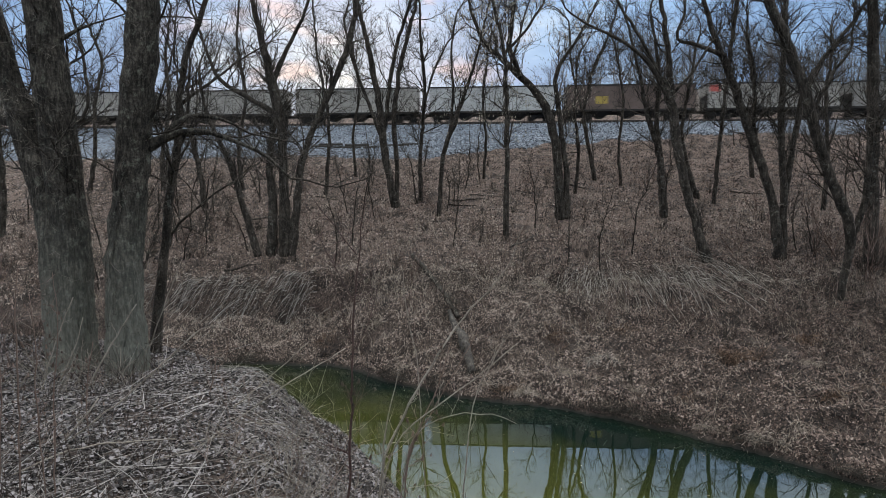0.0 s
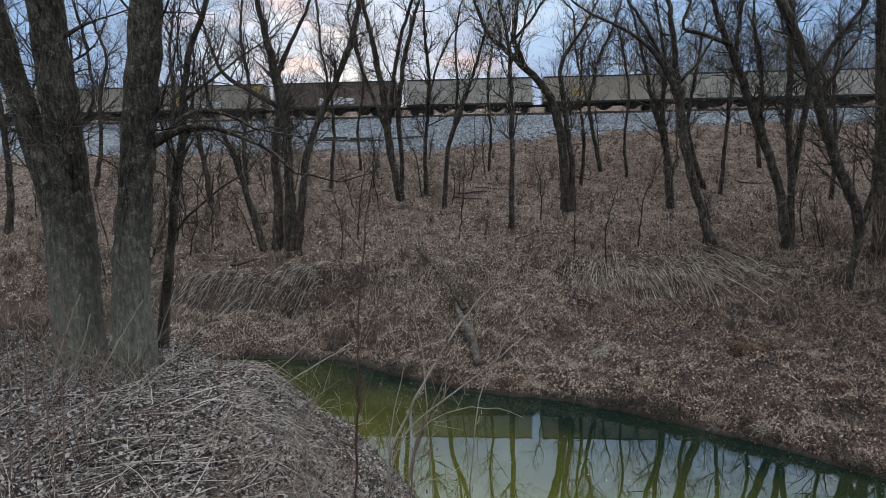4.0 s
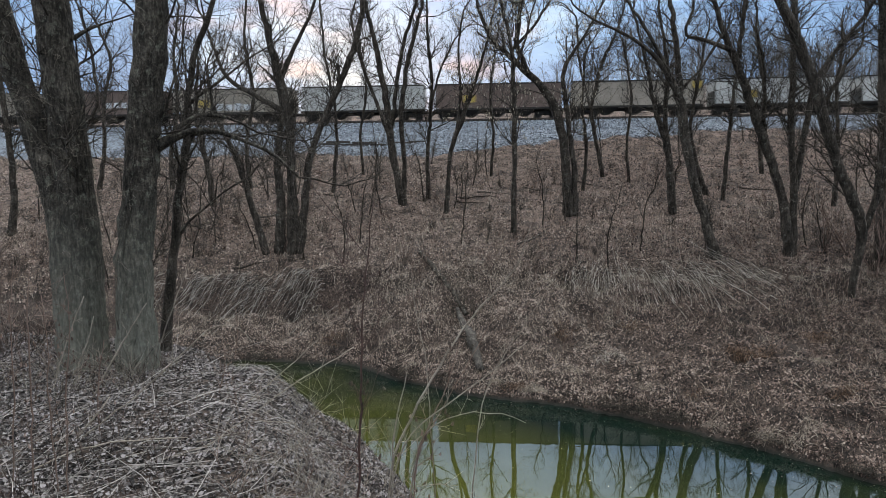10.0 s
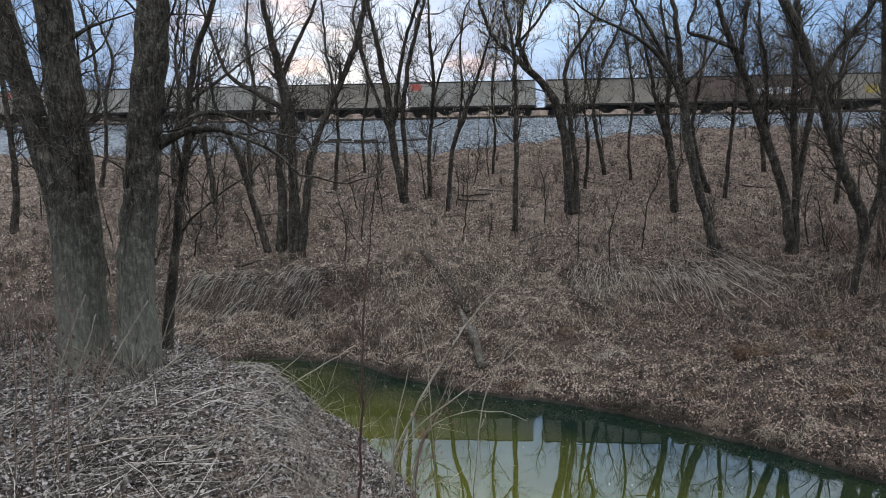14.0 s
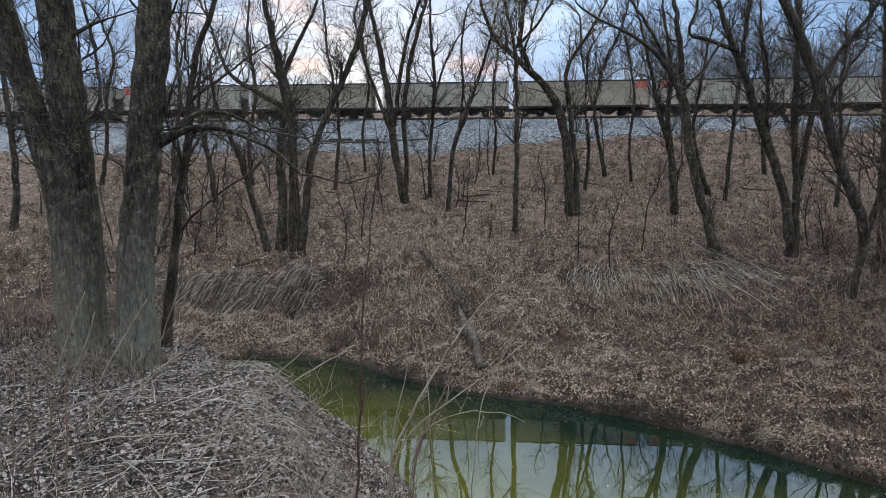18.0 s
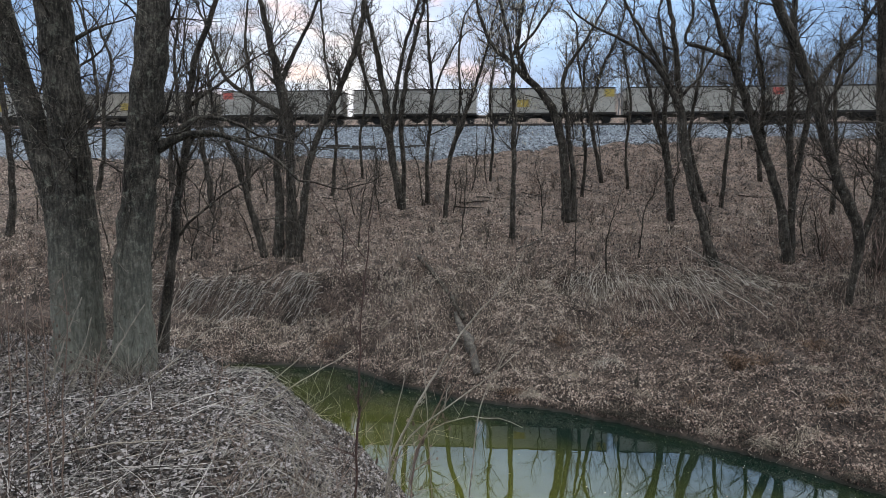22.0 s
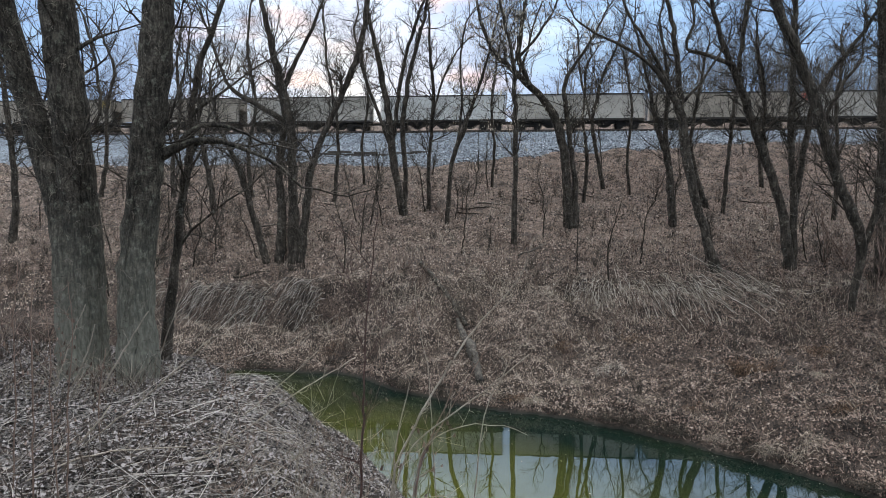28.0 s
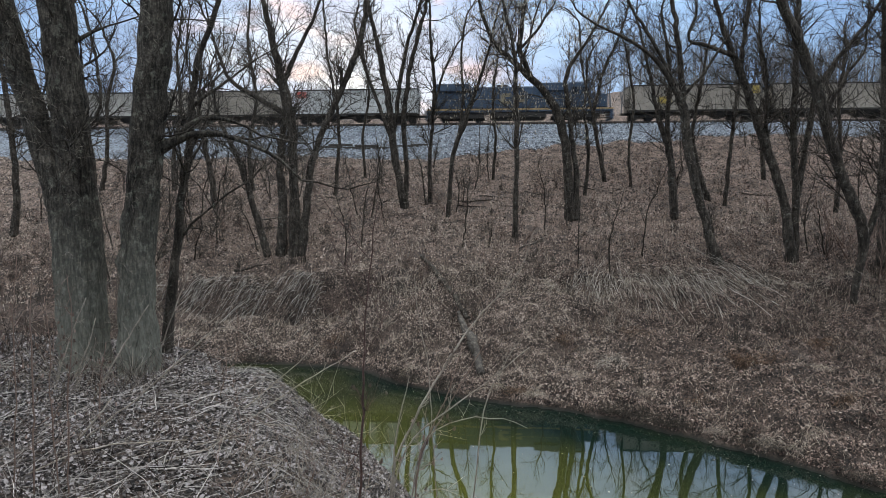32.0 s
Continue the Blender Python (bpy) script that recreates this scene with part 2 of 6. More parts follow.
def water_material():
    """Still, murky green water with a clean gloss."""
    m = bpy.data.materials.new("creek_water")
    m.use_nodes = True
    n, l = m.node_tree.nodes, m.node_tree.links
    n.clear()
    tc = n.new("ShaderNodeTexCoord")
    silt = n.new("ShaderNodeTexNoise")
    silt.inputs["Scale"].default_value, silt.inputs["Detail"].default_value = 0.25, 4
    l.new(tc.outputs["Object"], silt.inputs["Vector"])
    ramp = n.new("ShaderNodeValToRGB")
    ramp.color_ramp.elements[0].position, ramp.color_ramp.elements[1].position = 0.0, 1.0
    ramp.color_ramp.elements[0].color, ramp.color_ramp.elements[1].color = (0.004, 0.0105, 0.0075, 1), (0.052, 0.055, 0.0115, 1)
    across = n.new("ShaderNodeVectorMath")          # body colour darkens toward the far bank, painting in its shade and reflection
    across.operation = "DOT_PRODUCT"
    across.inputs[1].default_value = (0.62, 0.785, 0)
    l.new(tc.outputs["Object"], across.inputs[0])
    bank_shade, body_tone = n.new("ShaderNodeMapRange"), n.new("ShaderNodeMath")
    bank_shade.inputs[1].default_value, bank_shade.inputs[2].default_value, bank_shade.inputs[3].default_value, bank_shade.inputs[4].default_value = 16.8, 22.3, 1.0, 0.0
    l.new(across.outputs["Value"], bank_shade.inputs[0])
    body_tone.operation = "MULTIPLY_ADD"
    body_tone.inputs[1].default_value = 0.9
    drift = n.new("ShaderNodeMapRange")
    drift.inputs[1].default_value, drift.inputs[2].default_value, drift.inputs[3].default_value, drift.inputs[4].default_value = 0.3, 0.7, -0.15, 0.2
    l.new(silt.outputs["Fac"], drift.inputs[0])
    l.new(bank_shade.outputs[0], body_tone.inputs[0])
    l.new(drift.outputs[0], body_tone.inputs[2])
    l.new(body_tone.outputs[0], ramp.inputs["Fac"])
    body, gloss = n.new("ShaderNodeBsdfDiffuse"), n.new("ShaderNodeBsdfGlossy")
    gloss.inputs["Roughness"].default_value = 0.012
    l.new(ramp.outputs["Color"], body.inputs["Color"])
    ripple = n.new("ShaderNodeTexNoise")
    ripple.inputs["Scale"].default_value, ripple.inputs["Detail"].default_value = 1.6, 2
    l.new(tc.outputs["Object"], ripple.inputs["Vector"])
    b = n.new("ShaderNodeBump")
    b.inputs["Strength"].default_value, b.inputs["Distance"].default_value = 0.03, 0.02
    l.new(ripple.outputs["Fac"], b.inputs["Height"])
    l.new(b.outputs[0], gloss.inputs["Normal"])
    fres = n.new("ShaderNodeFresnel")
    fres.inputs["IOR"].default_value = WATER_IOR
    mix, out = n.new("ShaderNodeMixShader"), n.new("ShaderNodeOutputMaterial")
    l.new(fres.outputs[0], mix.inputs[0])
    l.new(body.outputs[0], mix.inputs[1])
    l.new(gloss.outputs[0], mix.inputs[2])
    l.new(mix.outputs[0], out.inputs["Surface"])
    return m


def bark_material(name, colours, patch, scale=7.0, depth=0.05, share=0.62, squash=0.3, algae=None):
    """Bark furrowed along the stem, with patches of lichen or moss."""
    m = material(name, colours, 2.0, 20, 0.95, 0, spec=0.15)
    n, l = m.node_tree.nodes, m.node_tree.links
    bsdf = n["Principled BSDF"]
    tc, squeeze = n.new("ShaderNodeTexCoord"), n.new("ShaderNodeMapping")
    squeeze.inputs["Scale"].default_value = (1.0, 1.0, squash)
    l.new(tc.outputs["Object"], squeeze.inputs["Vector"])
    furrow = n.new("ShaderNodeTexNoise")
    furrow.inputs["Scale"].default_value, furrow.inputs["Detail"].default_value, furrow.inputs["Roughness"].default_value = scale, 5, 0.6
    l.new(squeeze.outputs[0], furrow.inputs["Vector"])
    deep = n.new("ShaderNodeMapRange")
    deep.inputs[1].default_value, deep.inputs[2].default_value, deep.inputs[3].default_value, deep.inputs[4].default_value = 0.38, 0.62, 0.5, 1.15
    l.new(furrow.outputs["Fac"], deep.inputs[0])
    mul = n.new("ShaderNodeMix")
    mul.data_type, mul.blend_type = "RGBA", "MULTIPLY"
    mul.inputs[0].default_value = 1.0
    l.new(bsdf.inputs["Base Color"].links[0].from_socket, mul.inputs[6])
    l.new(deep.outputs[0], mul.inputs[7])
    spots = n.new("ShaderNodeTexNoise")
    spots.inputs["Scale"].default_value, spots.inputs["Detail"].default_value, spots.inputs["Roughness"].default_value = 4.5, 8, 0.75
    l.new(tc.outputs["Object"], spots.inputs["Vector"])
    edge = n.new("ShaderNodeMapRange")
    edge.inputs[1].default_value, edge.inputs[2].default_value, edge.inputs[4].default_value = share - 0.05, share + 0.05, 0.8
    l.new(spots.outputs["Fac"], edge.inputs[0])
    mix = n.new("ShaderNodeMix")
    mix.data_type = "RGBA"
    mix.inputs[7].default_value = (*patch, 1)
    l.new(edge.outputs[0], mix.inputs[0])
    l.new(mul.outputs[2], mix.inputs[6])
    skin = mix.outputs[2]
    if algae:                                        # a green-grey film of algae on the lower stem, ragged at its upper end
        level, ragged, film, coated = n.new("ShaderNodeSeparateXYZ"), n.new("ShaderNodeMath"), n.new("ShaderNodeMapRange"), n.new("ShaderNodeMix")
        l.new(tc.outputs["Object"], level.inputs[0])
        ragged.operation = "MULTIPLY_ADD"
        ragged.inputs[1].default_value = -5.0
        l.new(spots.outputs["Fac"], ragged.inputs[0])
        l.new(level.outputs["Z"], ragged.inputs[2])
        film.inputs[1].default_value, film.inputs[2].default_value, film.inputs[3].default_value, film.inputs[4].default_value = -2.2, 2.6, 0.62, 0.0
        l.new(ragged.outputs[0], film.inputs[0])
        coated.data_type = "RGBA"
        coated.inputs[7].default_value = (*algae, 1)
        l.new(film.outputs[0], coated.inputs[0])
        l.new(skin, coated.inputs[6])
        again = n.new("ShaderNodeMix")
        again.data_type, again.blend_type = "RGBA", "MULTIPLY"
        again.inputs[0].default_value = 0.6
        l.new(coated.outputs[2], again.inputs[6])
        l.new(deep.outputs[0], again.inputs[7])
        skin = again.outputs[2]
    l.new(skin, bsdf.inputs["Base Color"])
    relief = n.new("ShaderNodeBump")
    relief.inputs["Strength"].default_value, relief.inputs["Distance"].default_value = 0.9, depth
    l.new(furrow.outputs["Fac"], relief.inputs["Height"])
    l.new(relief.outputs[0], bsdf.inputs["Normal"])
    return m


WATER_IOR = 1.85
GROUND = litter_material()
BALLAST = stone_material()
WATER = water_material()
BARK = bark_material("grey_brown_bark", ((0.011, 0.0085, 0.0065), (0.042, 0.034, 0.027), (0.13, 0.109, 0.088)), (0.17, 0.164, 0.138), 8.0, 0.08, 0.61, 0.16)
BARK_NEAR = bark_material("furrowed_mossy_bark", ((0.014, 0.012, 0.010), (0.052, 0.044, 0.035), (0.14, 0.121, 0.097)), (0.17, 0.166, 0.13), 15.0, 0.08, 0.6, 0.2, (0.2, 0.198, 0.162))
TWIG = material("bare_twigs", ((0.014, 0.011, 0.008), (0.036, 0.029, 0.022), (0.1, 0.083, 0.066)), 3, 30, 0.95, 0, island=0.5)
# wood beyond the track is paled in its colour to imitate distance haze
HAZED_TWIG = material("hazed_far_wood", ((0.085, 0.082, 0.084), (0.14, 0.136, 0.138), (0.2, 0.195, 0.195)), 3, 30, 0.95, 0, island=0.5)
SEED = material("dry_seed_clusters", ((0.14, 0.12, 0.09), (0.28, 0.24, 0.18), (0.42, 0.37, 0.29)), 3, 30, 0.95, 0, island=0.7)
LEAF = material("fallen_leaves", ((0.014, 0.0098, 0.0075), (0.074, 0.051, 0.039), (0.165, 0.12, 0.094), (0.33, 0.267, 0.222)), 2, 40, 0.9, 0, island=0.8, clump=0.9)
LEAF_NEAR = material("pale_fallen_leaves", ((0.009, 0.0075, 0.007), (0.045, 0.038, 0.036), (0.115, 0.1, 0.096), (0.27, 0.245, 0.24)), 2, 40, 0.9, 0, island=0.8, clump=0.5, clump_scale=3.0)
LEAF_RED = material("russet_fallen_leaves", ((0.006, 0.004, 0.003), (0.029, 0.017, 0.0125), (0.078, 0.049, 0.037), (0.21, 0.155, 0.127)), 2, 40, 0.9, 0, island=0.85, clump=1.1)
STONE = material("loose_stones", ((0.05, 0.058, 0.07), (0.14, 0.155, 0.175), (0.3, 0.318, 0.342)), 2, 20, 0.9, 0, island=0.8)
CANE = material("weathered_canes", ((0.09, 0.075, 0.058), (0.19, 0.16, 0.13), (0.34, 0.295, 0.245)), 2, 30, 0.9, 0)
STALK = material("dry_stalks", ((0.1, 0.088, 0.079), (0.22, 0.195, 0.177), (0.38, 0.345, 0.315)), 2, 40, 0.9, 0, island=0.8)
REED = material("matted_dead_grass", ((0.1, 0.08, 0.062), (0.24, 0.195, 0.155), (0.43, 0.365, 0.3)), 2, 40, 0.95, 0, island=0.8)
HANG = material("grey_hanging_reeds", ((0.08, 0.07, 0.06), (0.25, 0.225, 0.195), (0.46, 0.42, 0.375)), 2, 40, 0.95, 0, island=0.8)
SHRUB = material("red_brown_brush", ((0.045, 0.028, 0.021), (0.11, 0.072, 0.056), (0.2, 0.145, 0.12)), 2, 40, 0.95, 0, island=0.8)
PALE_REED = material("bleached_reeds", ((0.13, 0.11, 0.09), (0.3, 0.26, 0.22), (0.5, 0.445, 0.385)), 2, 40, 0.95, 0, island=0.8)
SAPLING = material("young_red_bark", ((0.022, 0.012, 0.010), (0.05, 0.026, 0.022), (0.1, 0.062, 0.052)), 4, 40, 0.8, 0)
STEEL = material("dark_dirty_steel", ((0.012, 0.011, 0.01), (0.03, 0.026, 0.023), (0.06, 0.05, 0.042)), 2, 20, 0.75, 0.3, 0.01, metal=0.2)
RAIL = material("worn_rail_steel", ((0.05, 0.035, 0.028), (0.1, 0.075, 0.06), (0.18, 0.16, 0.15)), 3, 30, 0.5, 0.2, 0.005, metal=0.6)
SLEEPER = material("creosoted_timber", ((0.018, 0.015, 0.013), (0.04, 0.034, 0.03), (0.08, 0.07, 0.06)), 3, 25, 0.95, 0.6, 0.02)


# ---- builders ----
def mesh_of(name, verts, quads=None, tris=None, mat=None, smooth=False):
    """A mesh out of arrays of corners, quads and triangles."""
    me = bpy.data.meshes.new(name)
    verts = np.asarray(verts, np.float32).reshape(-1, 3)
    nq, nt = (0 if quads is None else len(quads)), (0 if tris is None else len(tris))
    loops = np.concatenate([np.asarray(a, np.int32).ravel() for a in (quads, tris) if a is not None and len(a)])
    me.vertices.add(len(verts))
    me.vertices.foreach_set("co", verts.ravel())
    me.loops.add(len(loops))
    me.loops.foreach_set("vertex_index", loops)
    me.polygons.add(nq + nt)
    me.polygons.foreach_set("loop_start", np.concatenate([np.arange(nq) * 4, nq * 4 + np.arange(nt) * 3]).astype(np.int32))
    if smooth:
        me.polygons.foreach_set("use_smooth", np.ones(nq + nt, bool))
    me.update(calc_edges=True)
    me.validate()
    if mat:
        me.materials.append(mat)
    return me


def under(ob, parent, label=""):
    ob.parent = parent
    return tagged(ob, label) if label else ob


def part(name, bm, mat, parent, label=""):
    """Links a bmesh as one mesh object under a thing or a part."""
    me = bpy.data.meshes.new(name)
    bm.to_mesh(me)
    bm.free()
    me.materials.append(mat)
    return under(new(name, me), parent, label)


def box(bm, x0, x1, y0, y1, z0, z1, bevel=0.0):
    r = bmesh.ops.create_cube(bm, size=1)
    bmesh.ops.scale(bm, vec=(x1 - x0, y1 - y0, z1 - z0), verts=r["verts"])
    bmesh.ops.translate(bm, vec=((x0 + x1) / 2, (y0 + y1) / 2, (z0 + z1) / 2), verts=r["verts"])
    if bevel:
        edges = list({e for v in r["verts"] for e in v.link_edges})
        bmesh.ops.bevel(bm, geom=edges, offset=bevel, segments=1, affect="EDGES")
    return bm


def boxes(*specs, bevel=0.0):
    bm = bmesh.new()
    for s in specs:
        box(bm, *s, bevel=bevel)
    return bm


def sticks(p0, p1, r0, r1, sides=3):
    """Arrays for many straight tapering twigs at once."""
    p0, p1 = np.asarray(p0, float).reshape(-1, 3), np.asarray(p1, float).reshape(-1, 3)
    r0, r1 = np.asarray(r0, float).ravel(), np.asarray(r1, float).ravel()
    d = p1 - p0
    d /= np.maximum(np.linalg.norm(d, axis=1, keepdims=True), 1e-6)
    helper = np.where(np.abs(d[:, 2:3]) < 0.9, np.array([[0.0, 0, 1]]), np.array([[1.0, 0, 0]]))
    a = np.cross(d, helper)
    a /= np.linalg.norm(a, axis=1, keepdims=True)
    b = np.cross(d, a)
    n = len(p0)
    ang = np.arange(sides) * 2 * math.pi / sides
    ring = a[:, None, :] * np.cos(ang)[None, :, None] + b[:, None, :] * np.sin(ang)[None, :, None]
    lo, hi = p0[:, None, :] + ring * r0[:, None, None], p1[:, None, :] + ring * r1[:, None, None]
    verts = np.concatenate([lo, hi], axis=1).reshape(-1, 3)
    base = (np.arange(n) * 2 * sides)[:, None]
    i = np.arange(sides)
    j = (i + 1) % sides
    quads = np.stack([base + i, base + j, base + sides + j, base + sides + i], axis=-1).reshape(-1, 4)
    return verts, quads


def tube(points, radii, sides=10, knobs=0.0, seed=0, cap=True):
    """Arrays of one bent, tapering limb with a slightly uneven girth."""
    pts, rad = np.asarray(points, float), np.asarray(radii, float)
    rng = np.random.RandomState(seed)
    d = np.gradient(pts, axis=0)
    d /= np.linalg.norm(d, axis=1, keepdims=True)
    a = np.cross(d, np.array([0.31, 0.95, 0.05]))
    a /= np.linalg.norm(a, axis=1, keepdims=True)
    b = np.cross(d, a)
    ang = np.arange(sides) * 2 * math.pi / sides
    wob = 1 + knobs * rng.randn(len(pts), sides)
    ring = (a[:, None] * np.cos(ang)[None, :, None] + b[:, None] * np.sin(ang)[None, :, None]) * (rad[:, None] * wob)[:, :, None]
    verts = (pts[:, None] + ring).reshape(-1, 3)
    i = np.arange(sides)
    j = (i + 1) % sides
    k = (np.arange(len(pts) - 1) * sides)[:, None]
    quads = np.stack([k + i, k + j, k + sides + j, k + sides + i], axis=-1).reshape(-1, 4)
    verts = np.concatenate([verts, pts[-1:], pts[:1]])
    top, low, last = len(verts) - 2, len(verts) - 1, (len(pts) - 1) * sides
    tris = np.concatenate([np.stack([last + i, last + j, np.full(sides, top)], -1), np.stack([j, i, np.full(sides, low)], -1)])
    return verts, quads, tris


def refine(points, radii, step, wander, rng):
    """A limb's line with more bends: smooth between its knots, a little crooked."""
    p, r = np.asarray(points, float), np.asarray(radii, float)
    s = np.concatenate([[0], np.cumsum(np.linalg.norm(np.diff(p, axis=0), axis=1))])
    n = max(4, int(s[-1] / step))
    t = np.linspace(0, s[-1], n)
    q = np.stack([np.interp(t, s, p[:, k]) for k in range(3)], -1)
    for _ in range(2):
        q[1:-1] = 0.25 * q[:-2] + 0.5 * q[1:-1] + 0.25 * q[2:]
    q[1:-1] += rng.randn(n - 2, 3) * wander
    return q, np.interp(t, s, r)


def unit(v):
    return v / max(1e-9, np.linalg.norm(v))


def ramify(roots, rng, levels, bend=0.25):
    """Branches, twigs and tips. roots: (start, direction, length, radius). levels: per level (children, length ratio, radius ratio, spread, pieces)."""
    p0, p1, r0, r1, tips = [], [], [], [], []
    todo = [(r, 0) for r in roots]
    while todo:
        (p, d, length, rad), lv = todo.pop()
        kids, lr, rr, spread, pieces = levels[lv]
        line = [p]
        cur, way = p, d
        for i in range(pieces):
            way = unit(way + rng.randn(3) * bend + np.array([0, 0, 0.10]))
            nxt = cur + way * (length / pieces)
            a, b = rad * (1 - 0.72 * i / pieces), rad * (1 - 0.72 * (i + 1) / pieces)
            p0.append(cur), p1.append(nxt), r0.append(a), r1.append(b)
            if lv + 1 < len(levels):
                for _ in range(kids):
                    if rng.rand() < 0.85:
                        f = rng.rand()
                        side = unit(np.cross(way, rng.randn(3)))
                        todo.append(((cur + (nxt - cur) * f, unit(way * (1 - spread * 0.5) + side * spread + np.array([0, 0, 0.12])), length * lr * (0.6 + 0.8 * rng.rand()), max(0.005, rad * rr * (1 - 0.5 * i / pieces))), lv + 1))
            cur = nxt
        tips.append(cur)
    return np.array(p0), np.array(p1), np.array(r0), np.array(r1), np.array(tips)


# ---- the lie of the land: x to the right of the eye, y ahead, z above the creek ----
TURN = math.tan(radians(4.05))          # the track runs a little nearer on its way to the right
TRACK_Y, RAIL_Z = 76.6, 17.58


def vnoise(x, y, size, seed=0):
    """Smooth value noise between -1 and 1 on arrays, cells of the given size."""
    x, y = np.asarray(x, float) / size, np.asarray(y, float) / size
    xi, yi = np.floor(x), np.floor(y)
    u, v = x - xi, y - yi
    u, v = u * u * (3 - 2 * u), v * v * (3 - 2 * v)

    def h(a, b):
        n = np.sin(a * 127.1 + b * 311.7 + seed * 74.7) * 43758.5453
        return (n - np.floor(n)) * 2 - 1
    return (h(xi, yi) * (1 - u) + h(xi + 1, yi) * u) * (1 - v) + (h(xi, yi + 1) * (1 - u) + h(xi + 1, yi + 1) * u) * v


def far_shore(x):
    """y of the water's far edge."""
    y = np.interp(x, (-400, -60, -11, -6, 1, 7.5, 12, 14.5, 30, 60, 400), (70, 38, 34.6, 34.1, 29, 25.9, 21.6, 19, 6, -25, -370))
    return y + 0.35 * vnoise(x, 0, 2.3, 3) + 0.2 * vnoise(x, 0, 0.8, 4)


def lip_line(x):
    """y of the far bank's upper lip."""
    return np.interp(x, (-400, -60, -12, -4, 4, 12, 30, 60), (74, 45, 40.2, 40.2, 39.8, 39.2, 37.5, 34))


def rim(x, y):
    """Signed distance to the rim of the near bank, positive on the viewer's side."""
    pts = ((-400, 52), (-60, 26), (-20, 23.5), (-9, 20.4), (-5.25, 17.7), (-4.05, 14), (-2.95, 11.2), (-1.55, 7.5), (1.0, 1), (9, -10), (60, -70), (400, -420))
    best = np.full(np.shape(x), 1e9)
    side = np.ones(np.shape(x))
    for (ax, ay), (bx, by) in zip(pts, pts[1:]):
        dx, dy = bx - ax, by - ay
        t = np.clip(((x - ax) * dx + (y - ay) * dy) / (dx * dx + dy * dy), 0, 1)
        d = np.hypot(x - ax - t * dx, y - ay - t * dy)
        s = np.where((x - ax) * dy - (y - ay) * dx > 0, 1.0, -1.0)
        side = np.where(d < best, s, side)
        best = np.minimum(best, d)
    return best * side


def off_track(x, y):
    """Distance from the track's middle, positive towards the creek."""
    return (TRACK_Y - TURN * np.asarray(x, float) - y) * 0.9975


# far-bank hollows placed to fit the camera's view: x, y, radius, depth
PITS = ((6.4, 31.9, 0.75, 0.7), (3.3, 33.5, 0.6, 0.5), (-3.2, 34.8, 0.8, 0.6), (-6.2, 35.5, 0.6, 0.6), (13.9, 28.1, 0.8, 0.6), (10.9, 30.6, 0.6, 0.4), (-0.8, 33.4, 0.6, 0.4), (16.5, 31.5, 0.7, 0.5))


def hollow(x, y):
    """Depth of the hollows in the far bank."""
    return sum(d * np.exp(-((x - a) / (1.5 * r)) ** 2 - ((y - b) / r) ** 2) for a, b, r, d in PITS)


